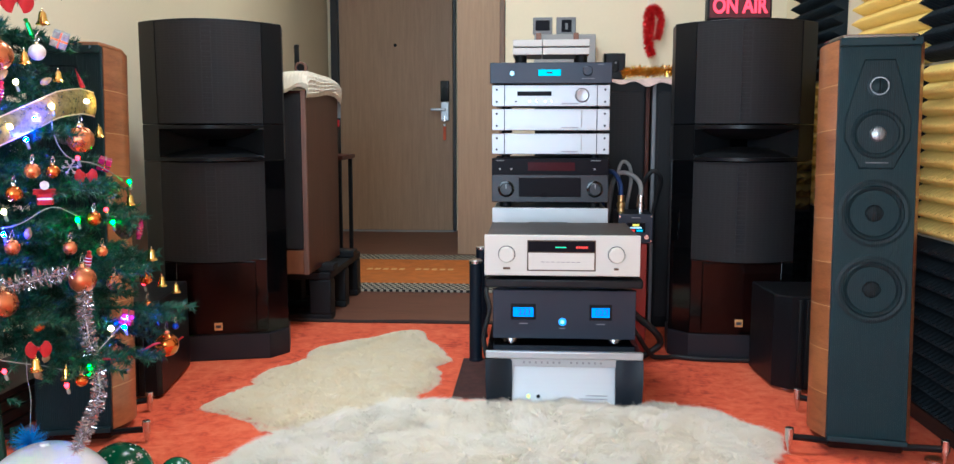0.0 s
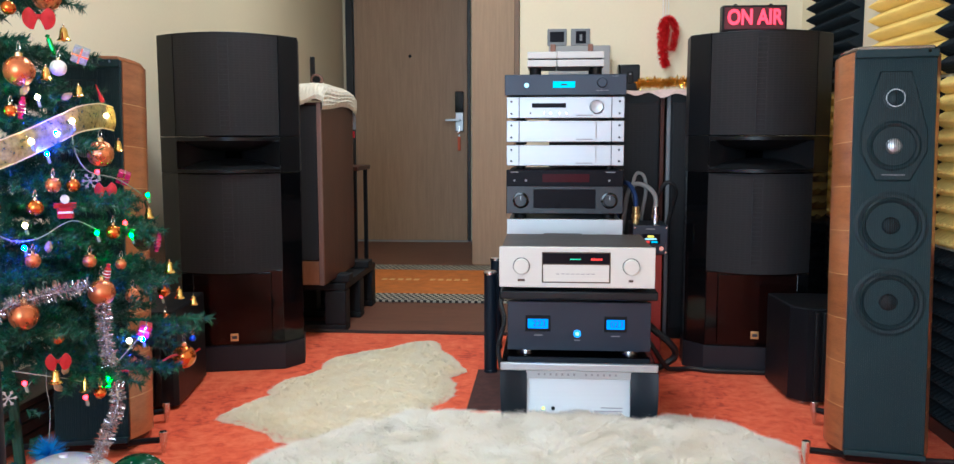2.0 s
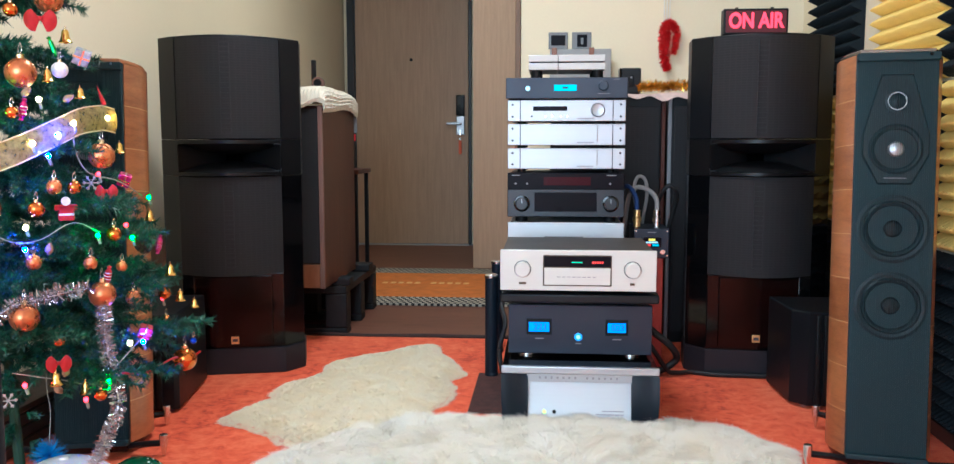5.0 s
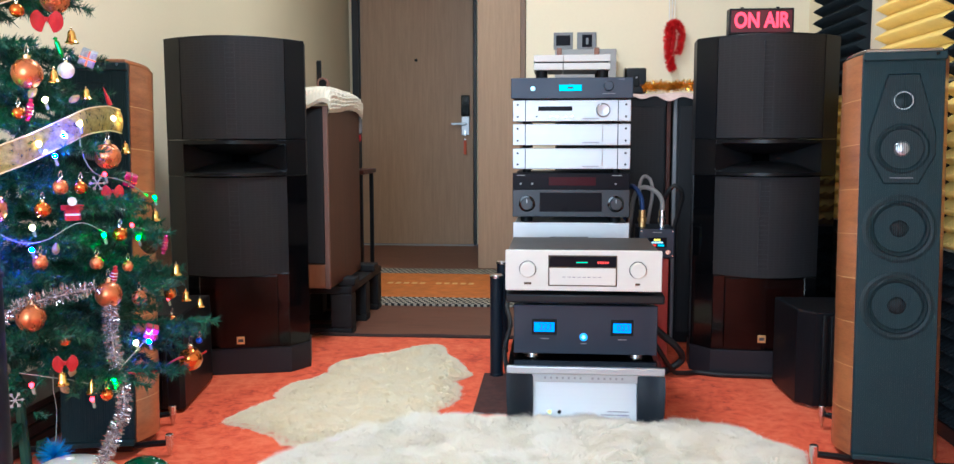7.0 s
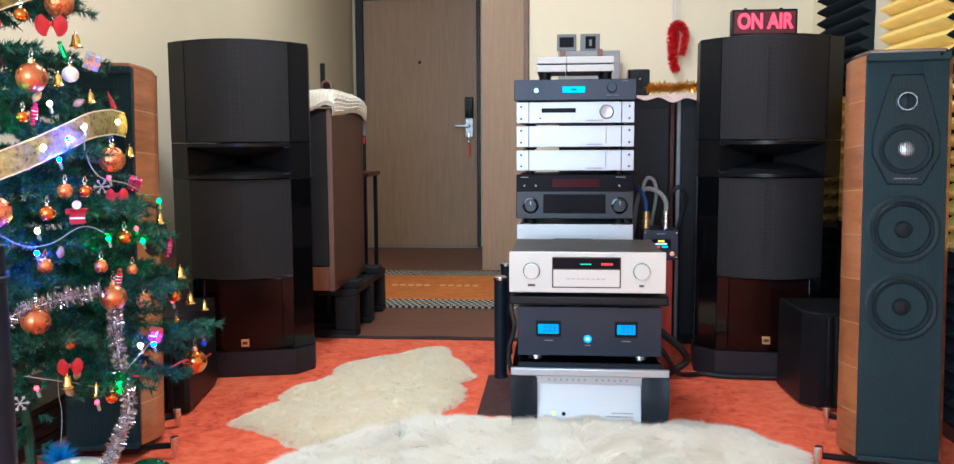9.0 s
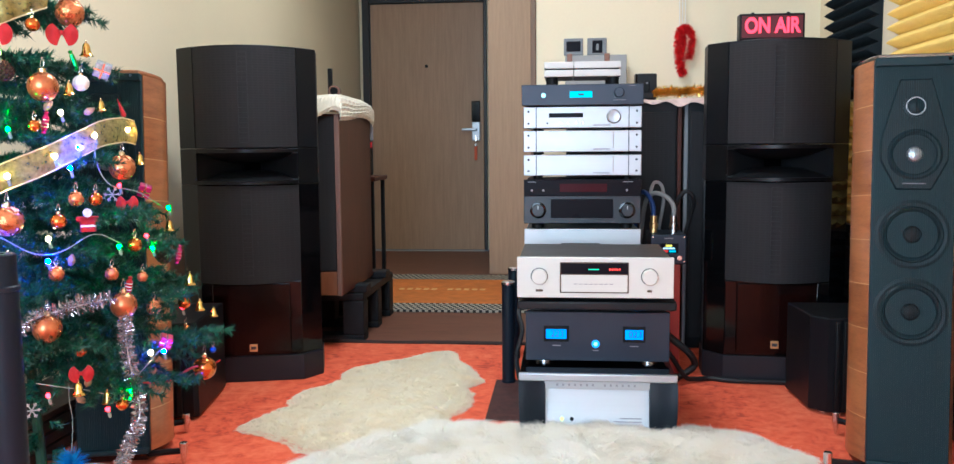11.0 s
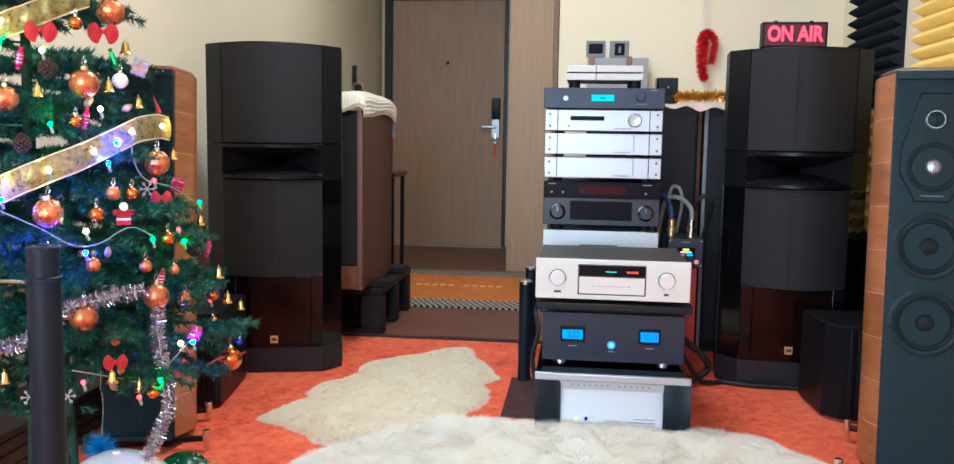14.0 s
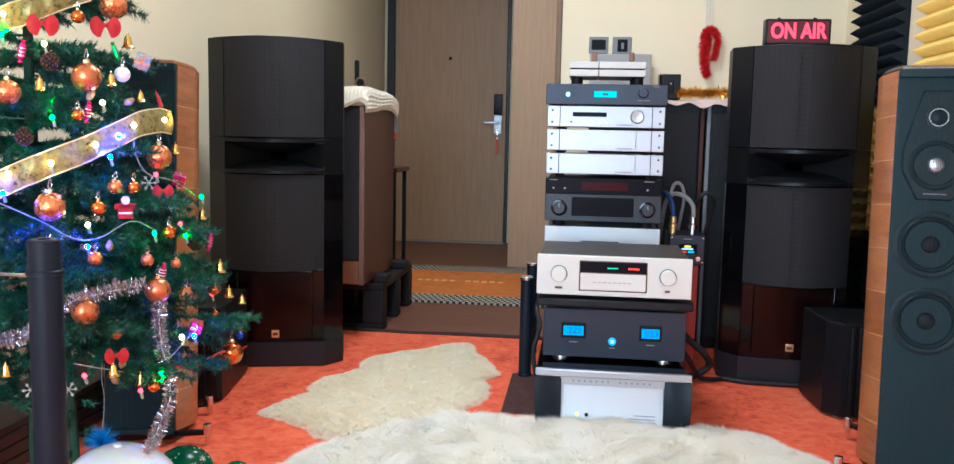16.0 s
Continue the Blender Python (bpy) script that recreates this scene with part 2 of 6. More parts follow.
M_YELFOAM = mat("yellow_foam", (0.88, 0.64, 0.17), 0.95, var=0.1, scale=9, bump=0.5, bscale=400)
M_BLKFOAM = mat("charcoal_foam", (0.011, 0.016, 0.020), 0.95, var=0.2, scale=9, bump=0.5, bscale=400, spec=0.22)
M_MAHOG = wood("red_mahogany", (0.045, 0.013, 0.009), (0.085, 0.028, 0.018), (8, 8, 0.7), 4, 0.38, 0.2)
M_MAHOG.node_tree.nodes["Principled BSDF"].inputs["Specular IOR Level"].default_value = 0.12
M_STILE = wood("pale_brown_edge", (0.13, 0.062, 0.046), (0.22, 0.118, 0.09), (8, 8, 0.7), 4, 0.4)
M_TAN = wood("orange_brown_board", (0.16, 0.055, 0.022), (0.27, 0.10, 0.045), (8, 8, 0.7), 4, 0.4)
M_PALLET = mat("black_plastic", (0.010, 0.0105, 0.012), 0.6, var=0.25, scale=10, bump=0.3, bscale=60, spec=0.22)
M_KNIT = mat("cream_knit", (0.80, 0.72, 0.56), 0.95, var=0.1, scale=30, bump=0.7, bscale=220, sheen=0.3)
M_PINK = mat("pale_pink_lace", (0.70, 0.52, 0.47), 0.9, var=0.2, scale=60, bump=0.6, bscale=300)
M_REDPAINT = mat("dark_red_paint", (0.33, 0.028, 0.020), 0.35, var=0.15)
M_GREYPL = mat("grey_plastic", (0.20, 0.20, 0.21), 0.5, var=0.08)
M_LIGHTGREY = mat("light_grey_board", (0.34, 0.33, 0.32), 0.6, var=0.06)
M_CABLE = mat("black_cable", (0.006, 0.006, 0.007), 0.6, bump=0.3, bscale=300)
M_CABLEG = mat("grey_braided_cable", (0.32, 0.31, 0.30), 0.5, bump=0.5, bscale=500)
M_CABLEB = mat("blue_cable", (0.02, 0.06, 0.22), 0.5, bump=0.3)
M_MATORANGE = mat("orange_mat_pile", (0.58, 0.17, 0.024), 0.95, var=0.25, scale=14, bump=0.6, bscale=400)
M_MATINK = mat("pale_mat_print", (0.75, 0.42, 0.14), 0.95, var=0.2, scale=60)
M_BROWNMAT = mat("dark_brown_pile", (0.060, 0.020, 0.016), 0.95, var=0.6, scale=30, bump=0.6, bscale=300)
M_CHECK = check_mat()
M_WOOL = fibre_mat("cream_sheep_wool", (0.99, 0.94, 0.84), (1.0, 0.98, 0.92), 0.5, 7)
M_WOOL2 = fibre_mat("yellowish_sheep_wool", (1.0, 0.92, 0.75), (1.0, 0.95, 0.82), 0.5, 12)
M_HIDE = mat("sheep_hide", (0.90, 0.82, 0.66), 0.9, var=0.15)
M_NEEDLE = fibre_mat("green_plastic_needles", (0.004, 0.030, 0.017), (0.020, 0.125, 0.072), 0.18, 25)
M_NEEDLE.node_tree.nodes["Principled BSDF"].inputs["Roughness"].default_value = 0.38
M_NEEDLE.node_tree.nodes["Principled BSDF"].inputs["Specular IOR Level"].default_value = 0.5
M_BARK = mat("green_wrapped_trunk", (0.012, 0.045, 0.022), 0.8, var=0.3, scale=40, bump=0.5)
M_COPPER = mat("satin_copper_ball", (0.56, 0.19, 0.075), 0.27, 0.75, var=0.15, scale=20, bump=0.05)
M_COPPERG = mat("glossy_copper_ball", (0.58, 0.17, 0.03), 0.12, 0.9, var=0.15, scale=20, bump=0)
M_COPPERT = mat("glitter_copper_ball", (0.60, 0.21, 0.08), 0.28, 0.8, var=0.5, scale=60, bump=1.0, bscale=170)
M_CAP = mat("pale_gold_cap", (0.85, 0.72, 0.45), 0.2, 1.0, var=0.05)
M_BELL = mat("gold_bell", (0.85, 0.60, 0.16), 0.15, 1.0, var=0.05)
M_BOW = mat("red_velvet_bow", (0.42, 0.006, 0.012), 0.8, var=0.15, scale=40, sheen=0.15)
M_WHITEB = mat("white_pattern_ball", (0.75, 0.74, 0.70), 0.4, var=0.25, scale=60)
M_PINECONE = mat("brown_pine_cone", (0.055, 0.026, 0.018), 0.8, var=0.4, scale=60)
M_TINSELS = mat("silver_tinsel_foil", (0.62, 0.63, 0.68), 0.18, 1.0, var=0.1, bump=0)
M_TINSELR = mat("red_tinsel_foil", (0.85, 0.025, 0.03), 0.25, 0.5, var=0.3, scale=60, bump=0)
M_TINSELG = mat("gold_tinsel_foil", (0.90, 0.55, 0.10), 0.18, 0.95, var=0.2, scale=60, bump=0)
def organza_mat():
    """Sheer woven gold cloth: part reflecting, part letting light through."""
    m = mat("sheer_gold_ribbon", (1.0, 0.74, 0.25), 0.3, 0.3, var=0.2, scale=60)
    nt = m.node_tree
    v = coords(nt)
    bsdf = nt.nodes["Principled BSDF"]
    tl = nt.nodes.new("ShaderNodeBsdfTranslucent")
    tl.inputs["Color"].default_value = (1.0, 0.70, 0.20, 1)
    body = nt.nodes.new("ShaderNodeMixShader")
    body.inputs["Fac"].default_value = 0.5
    nt.links.new(bsdf.outputs[0], body.inputs[1])
    nt.links.new(tl.outputs[0], body.inputs[2])
    clear = nt.nodes.new("ShaderNodeBsdfTransparent")
    mix = nt.nodes.new("ShaderNodeMixShader")
    mr = nt.nodes.new("ShaderNodeMapRange")
    mr.inputs["From Min"].default_value, mr.inputs["From Max"].default_value = 0.35, 0.65
    mr.inputs["To Min"].default_value, mr.inputs["To Max"].default_value = 0.30, 0.62
    nt.links.new(noise_tex(nt, v, 90, 4, 0.7), mr.inputs["Value"])
    nt.links.new(mr.outputs[0], mix.inputs["Fac"])
    nt.links.new(clear.outputs[0], mix.inputs[1])
    nt.links.new(body.outputs[0], mix.inputs[2])
    nt.links.new(mix.outputs[0], nt.nodes["Material Output"].inputs["Surface"])
    return m


M_RIBBON = organza_mat()
M_RIBEDGE = mat("gold_ribbon_edge", (0.95, 0.82, 0.5), 0.3, 0.6, var=0.1)
M_WIRE = mat("clear_light_wire", (0.35, 0.42, 0.40), 0.2, 0.0, var=0.1, alpha=0.7)
M_BLUEBULB = glow("blue_bulb", (0.022, 0.032, 1.0), 2200)
M_GREENBULB = glow("green_bulb", (0.0008, 1.0, 0.0025), 360)
M_REDBULB = glow("red_bulb", (1.0, 0.006, 0.012), 32)
M_WARMBULB = glow("warm_bulb", (1.0, 0.62, 0.17), 110)
M_GREENBALL = mat("green_gloss_ball", (0.008, 0.11, 0.045), 0.2, var=0.15, bump=0)
M_WHITEPAINT = mat("white_paint_mark", (0.75, 0.78, 0.76), 0.5, bump=0)
M_BALLOON = mat("white_rubber_balloon", (0.80, 0.79, 0.77), 0.3, var=0.04, bump=0, coat=0.2)
M_BLUEG = mat("blue_gloss_ball", (0.01, 0.06, 0.5), 0.15, 0.5, bump=0)
M_PETAL = mat("cream_fabric_petal", (0.30, 0.21, 0.12), 0.8, var=0.15, scale=40)
M_PINKG = mat("magenta_foil", (0.6, 0.03, 0.2), 0.25, 0.6)
M_GREENF = mat("green_foil", (0.05, 0.45, 0.08), 0.2, 0.7)
M_BLUEFLUFF = mat("blue_fluff", (0.03, 0.25, 0.6), 0.7, var=0.3, scale=60)
M_SKIRT = wood("dark_wood_skirting", (0.02, 0.012, 0.010), (0.05, 0.03, 0.024), (8, 0.8, 8), 4, 0.5)
M_COPPERDISC = mat("copper_disc", (0.62, 0.20, 0.10), 0.3, 0.8)


# ---------------------------------------------------------------- building helpers
def part(name, bm, material, parent=None, label="", flat=False):
    """Links a bmesh as one mesh object, under a thing or part if given."""
    me = bpy.data.meshes.new(name)
    bm.to_mesh(me)
    bm.free()
    return part_mesh(name, me, material, parent, label, flat)


def part_mesh(name, me, material, parent=None, label="", flat=False):
    me.materials.append(material)
    if not flat and me.polygons:
        me.polygons.foreach_set("use_smooth", [True] * len(me.polygons))
        me.set_sharp_from_angle(angle=radians(20))
    ob = new(name, me)
    if parent:
        ob.parent = parent
    if label:
        ob["label"] = label
    return ob


def thing(name, label, category, m=None, group="", kind=""):
    ob = new(name)
    ob.empty_display_size = 0.05
    if m is not None:
        ob.matrix_world = m
    return tagged(ob, label, category, group, kind)


def B():
    return bmesh.new()


def box(bm, x0, x1, y0, y1, z0, z1, bev=0.0, seg=2):
    m = Matrix.Translation(((x0 + x1) / 2, (y0 + y1) / 2, (z0 + z1) / 2)) @ Matrix.Diagonal((abs(x1 - x0), abs(y1 - y0), abs(z1 - z0), 1))
    vs = bmesh.ops.create_cube(bm, size=1, matrix=m)["verts"]
    if bev:
        es = {e for v in vs for e in v.link_edges}
        bmesh.ops.bevel(bm, geom=list(es), offset=bev, segments=seg, affect="EDGES", profile=0.5)
    return bm


def bx(*a, **k):
    return box(B(), *a, **k)


def cyl(bm, p0, p1, r0, r1=None, seg=20):
    p0, p1 = Vector(p0), Vector(p1)
    d = p1 - p0
    q = d.to_track_quat("Z", "Y").to_matrix().to_4x4()
    bmesh.ops.create_cone(bm, cap_ends=True, segments=seg, radius1=r0, radius2=r0 if r1 is None else r1, depth=d.length,
                          matrix=Matrix.Translation((p0 + p1) / 2) @ q)
    return bm


def lathe(bm, prof, m=None, seg=28):
    """prof: (radius, height) pairs, turned about z."""
    m = m or Matrix()
    rings = []
    for r, h in prof:
        if r < 1e-6:
            rings.append([bm.verts.new(m @ Vector((0, 0, h)))])
        else:
            rings.append([bm.verts.new(m @ Vector((r * math.cos(2 * math.pi * k / seg), r * math.sin(2 * math.pi * k / seg), h))) for k in range(seg)])
    for a, b in zip(rings, rings[1:]):
        for k in range(seg):
            k2 = (k + 1) % seg
            if len(a) == 1 and len(b) == 1:
                continue
            if len(a) == 1:
                bm.faces.new((a[0], b[k2], b[k]))
            elif len(b) == 1:
                bm.faces.new((a[k], a[k2], b[0]))
            else:
                bm.faces.new((a[k], a[k2], b[k2], b[k]))
    bmesh.ops.recalc_face_normals(bm, faces=bm.faces)
    return bm


def prism(bm, poly, z0, z1, bev=0.0):
    lo = [bm.verts.new((x, y, z0)) for x, y in poly]
    hi = [bm.verts.new((x, y, z1)) for x, y in poly]
    fs = [bm.faces.new(lo[::-1]), bm.faces.new(hi)]
    n = len(poly)
    for k in range(n):
        fs.append(bm.faces.new((lo[k], lo[(k + 1) % n], hi[(k + 1) % n], hi[k])))
    bmesh.ops.recalc_face_normals(bm, faces=fs)
    if bev:
        es = [e for f in fs[:2] for e in f.edges]
        bmesh.ops.bevel(bm, geom=es, offset=bev, segments=2, affect="EDGES", profile=0.5)
    return bm


def smooth_path(pts, n=8):
    """Catmull-Rom through the points."""
    pts = [Vector(p) for p in pts]
    ext = [pts[0] * 2 - pts[1]] + pts + [pts[-1] * 2 - pts[-2]]
    out = []
    for k in range(1, len(ext) - 2):
        a, b, c, d = ext[k - 1:k + 3]
        for j in range(n):
            t = j / n
            out.append(0.5 * ((2 * b) + (c - a) * t + (2 * a - 5 * b + 4 * c - d) * t * t + (3 * b - a - 3 * c + d) * t ** 3))
    out.append(pts[-1])
    return out


def tube(bm, pts, r, seg=8, n=8):
    path = smooth_path(pts, n) if n > 1 else [Vector(p) for p in pts]
    rings = []
    up = Vector((0.13, 0.21, 0.97))
    for k, p in enumerate(path):
        d = (path[min(k + 1, len(path) - 1)] - path[max(k - 1, 0)]).normalized()
        a = d.cross(up)
        a = a.normalized() if a.length > 1e-4 else Vector((1, 0, 0))
        b = d.cross(a)
        rr = r(k / (len(path) - 1)) if callable(r) else r
        rings.append([bm.verts.new(p + rr * (math.cos(2 * math.pi * j / seg) * a + math.sin(2 * math.pi * j / seg) * b)) for j in range(seg)])
    for a, b in zip(rings, rings[1:]):
        for j in range(seg):
            bm.faces.new((a[j], a[(j + 1) % seg], b[(j + 1) % seg], b[j]))
    bm.faces.new(rings[0][::-1])
    bm.faces.new(rings[-1])
    return bm


def sheet(bm, f, nu, nv, thick=None):
    """A surface f(u, v), u and v from 0 to 1; thick: a vector by which a second skin lies off the first."""
    def skin(off):
        return [[bm.verts.new(Vector(f(i / nu, j / nv)) + off) for j in range(nv + 1)] for i in range(nu + 1)]
    a = skin(Vector())
    for i in range(nu):
        for j in range(nv):
            bm.faces.new((a[i][j], a[i + 1][j], a[i + 1][j + 1], a[i][j + 1]))
    if thick:
        b = skin(Vector(thick))
        for i in range(nu):
            for j in range(nv):
                bm.faces.new((b[i][j], b[i][j + 1], b[i + 1][j + 1], b[i + 1][j]))
        for i in range(nu):
            bm.faces.new((a[i][0], b[i][0], b[i + 1][0], a[i + 1][0]))
            bm.faces.new((a[i][nv], a[i + 1][nv], b[i + 1][nv], b[i][nv]))
        for j in range(nv):
            bm.faces.new((a[0][j], a[0][j + 1], b[0][j + 1], b[0][j]))
            bm.faces.new((a[nu][j], b[nu][j], b[nu][j + 1], a[nu][j + 1]))
    bmesh.ops.recalc_face_normals(bm, faces=bm.faces)
    return bm


def lettering(name, body, height, m, material, parent, depth=0.001, bold=0.0):
    """Letters as a mesh, centred on m, facing its z."""
    cu = bpy.data.curves.new(name, "FONT")
    cu.body, cu.size, cu.extrude, cu.offset = body, height / 0.7, depth, bold
    cu.align_x, cu.align_y = "CENTER", "CENTER"
    tmp = new("tmp", cu)
    me = bpy.data.meshes.new_from_object(tmp.evaluated_get(bpy.context.evaluated_depsgraph_get()))
    bpy.data.objects.remove(tmp)
    me.transform(m)
    return part_mesh(name, me, material, parent, flat=True)


FACE = Matrix.Rotation(radians(90), 4, "X")  # writing that faces -y


# ---------------------------------------------------------------- structure
XL, XR, YB, YF, YD, ZC = -1.62, 1.30, -2.0, 4.29, 7.39, 2.6


def wall(name, bm, label, material=None):
    return tagged(part(name, bm, material or M_WALL), label, "wall", kind="structure")


wall("wall_west", bx(XL - 0.12, XL, YB - 0.12, YD + 0.12, 0, ZC), "plain cream painted wall beside the speakers")
wall("wall_east", bx(XR, XR + 0.12, YB - 0.12, YF, 0, ZC), "cream painted wall carrying acoustic foam")
wall("wall_front", bx(-0.024, XR + 0.12, YF, YF + 0.14, 0, ZC), "cream painted wall behind the audio stack")
wall("wall_hall", bx(0.02, 0.14, YF + 0.14, 6.0, 0, ZC), "cream side wall of the entrance hall")
b = bx(XL, -1.585, YD - 0.001, YD + 0.12, 0, ZC)
box(b, -0.535, 0.14, YD, YD + 0.12, 0, ZC)
box(b, -1.585, -0.535, YD, YD + 0.12, 2.14, ZC)
wall("wall_north", b, "cream wall round the entrance door")
# back wall with its window opening
b = bx(XL - 0.12, -1.52, YB - 0.12, YB, 0, ZC)
box(b, 0.28, XR + 0.12, YB - 0.12, YB, 0, ZC)
box(b, -1.52, 0.28, YB - 0.12, YB, 0, 0.53)
box(b, -1.52, 0.28, YB - 0.12, YB, 2.31, ZC)
wall("wall_south", b, "cream wall with a window behind the listener")
w = thing("window_1", "white framed window in the rear wall", "window", kind="structure")
for k, (x0, x1, z0, z1) in enumerate([(-1.52, 0.28, 0.53, 0.57), (-1.52, 0.28, 2.27, 2.31), (-1.52, -1.48, 0.57, 2.27), (0.24, 0.28, 0.57, 2.27), (-0.64, -0.60, 0.57, 2.27)]):
    part("window_frame", bx(x0, x1, YB - 0.10, YB - 0.05, z0, z1, bev=0.004), M_CEIL, w)
tagged(part("ceiling", bx(XL - 0.12, XR + 0.12, YB - 0.12, YD + 0.12, ZC, ZC + 0.1), M_CEIL), "plain white ceiling", "ceiling", kind="structure")

# frames round both lamps, out of view; the hall's panel is an addition
for x, y, h in ((-0.30, 2.65, 0.30), (-0.50, 4.80, 0.17)):
    c = thing("ceiling_light", "unseen flat white square ceiling light panel", "ceiling light", pose(x, y, ZC), "ceiling lights")
    for x0, x1, y0, y1 in ((-h - 0.02, h + 0.02, -h - 0.02, -h), (-h - 0.02, h + 0.02, h, h + 0.02), (-h - 0.02, -h, -h, h), (h, h + 0.02, -h, h)):
        part("frame", bx(x0, x1, y0, y1, -0.05, -0.001, bev=0.003), M_CEIL, c)
fl = tagged(part("floor", bx(XL - 0.12, XR + 0.12, YB - 0.12, YD + 0.12, -0.12, -0.0135), M_PLANK), "dark brown laminate floor of the hall", "floor", kind="structure")
cp = tagged(part("carpet", bx(XL, XR, YB, 3.84, -0.0134, 0.0, bev=0.003), M_CARPET), "orange-red crushed velvet carpet with dark blotches", "carpet", kind="structure")
b = B()
tube(b, [(XL + 0.5 + 0.12 * k, 3.853 + 0.010 * math.sin(1.3 * k) + (0.012 if k > 7 else 0), 0.001) for k in range(16)], 0.012, 6, 4)
part("edge_binding", b, M_BIND, cp, "dark brown bound carpet edge")

# entrance door
d = thing("door_1", "closed oak-look entrance door with electronic lock", "door", pose(0, YD, 0), kind="structure")
part("door_leaf", bx(-1.522, -0.565, -0.02, 0.02, 0.004, 2.08, bev=0.003), M_DOOR, d)
b = bx(-1.583, -1.527, -0.07, 0.05, 0, 2.14, bev=0.003)
part("door_frame", b, M_DFRAME, d)
part("door_frame", bx(-0.56, -0.535, -0.05, 0.05, 0, 2.14, bev=0.003), M_DFRAME, d)
part("door_frame", bx(-1.527, -0.56, -0.05, 0.05, 2.085, 2.14, bev=0.003), M_DFRAME, d)
part("peephole", cyl(B(), (-1.047, -0.03, 1.56), (-1.047, -0.019, 1.56), 0.012, 0.014), M_RUBBER, d)
part("threshold", bx(-1.527, -0.56, -0.06, 0.03, -0.012, 0.003, bev=0.002), M_LIGHTGREY, d)
lk = part("lock_plate", bx(-0.664, -0.594, -0.045, -0.021, 0.93, 1.09, bev=0.006), M_STEEL, d, "brushed steel lock plate")
part("keypad", bx(-0.666, -0.592, -0.052, -0.021, 1.09, 1.265, bev=0.008), M_GLOSS, d, "glossy black keypad")
b = cyl(B(), (-0.63, -0.045, 1.025), (-0.63, -0.085, 1.025), 0.012)
box(b, -0.745, -0.62, -0.092, -0.076, 1.014, 1.036, bev=0.005)
part("lever_handle", b, M_STEEL, d)
part("key", bx(-0.634, -0.626, -0.06, -0.045, 0.925, 0.975), M_CHROME, d)
k = thing("key_fob", "orange-red strap key fob hanging from the lock", "key fob", pose(-0.63, YD - 0.06, 0.0))
part("strap", bx(-0.012, 0.012, -0.004, 0.004, 0.77, 0.885, bev=0.003), mat("orange_strap", (0.7, 0.12, 0.04), 0.6), k)
part("ring", cyl(B(), (0, -0.003, 0.897), (0, 0.003, 0.897), 0.010), M_GUN, k)

wd = thing("wardrobe", "tall oak-look wardrobe side panel in the hall", "wardrobe", pose(0, 5.99, 0))
part("side_panel", bx(-0.405, 0.018, 0.0, 0.03, 0.0, 2.5, bev=0.002), M_DOOR, wd)
part("body", bx(-0.40, 0.018, 0.031, 1.30, 0.01, 2.5), M_DFRAME, wd)
tagged(part("trim", bx(-0.052, -0.026, YF - 0.012, YF + 0.15, 0, ZC, bev=0.003), M_TRIM), "brown corner edge trim at the wall end", "trim", kind="structure")

# door mat
mt = thing("door_mat", "orange door mat with black and cream checked borders", "mat", pose(-0.60, 5.2, 0.0))
part("mat_base", bx(-0.52, 0.56, -0.42, 0.44, 0, 0.014, bev=0.003), M_MATORANGE, mt)
part("checked_border", bx(-0.52, 0.56, -0.62, -0.42, 0, 0.0138, bev=0.003), M_CHECK, mt, "woven black and cream checks")
part("checked_border", bx(-0.52, 0.56, 0.44, 0.66, 0, 0.0138, bev=0.003), M_CHECK, mt, "woven black and cream checks")
for k in range(11):
    if k != 5:
        part("print_bar", bx(-0.30 + 0.05 * k, -0.268 + 0.05 * k, 0.02, 0.075, 0.014, 0.0155), M_MATINK, mt)

# ---------------------------------------------------------------- acoustic foam on the right-hand wall
def foam_panel(y0, y1, z0, z1, material, label):
    """A flat back with horizontal wedge ridges, each with a finely serrated crest."""
    t = thing("foam_panel", label, "acoustic foam", pose(XR, 0, 0), "foam panels on the wall")
    part("backing", bx(-0.0138, -0.001, y0, y1, z0, z1), material, t)
    n, ny = max(2, round((z1 - z0) / 0.0505)), 22
    h = (z1 - z0) / n
    w = B()
    rows = []
    for i in range(3):
        row = []
        for j in range(2 * ny + 1):
            dx = 0.058 - (0.010 if j % 2 else 0.0) if i == 1 else 0.014
            dz = (0.006 if j % 2 else -0.004) if i == 1 else 0
            row.append(w.verts.new((-dx, y0 + (y1 - y0) * j / (2 * ny), h * (0.0005 + 0.4995 * i) + dz)))
        rows.append(row)
    for p, q in zip(rows, rows[1:]):
        for j in range(2 * ny):
            w.faces.new((p[j], p[j + 1], q[j + 1], q[j]))
    for col in (0, -1):
        w.faces.new([r[col] for r in rows])
    w.faces.new((rows[0][0], rows[0][-1], rows[2][-1], rows[2][0]))
    bmesh.ops.recalc_face_normals(w, faces=w.faces)
    first = part("wedge", w, material, t, flat=True)
    first.location.z = z0
    for k in range(1, n):
        ob = new("wedge", first.data)
        ob.parent = t
        ob.location.z = z0 + h * k
    return t


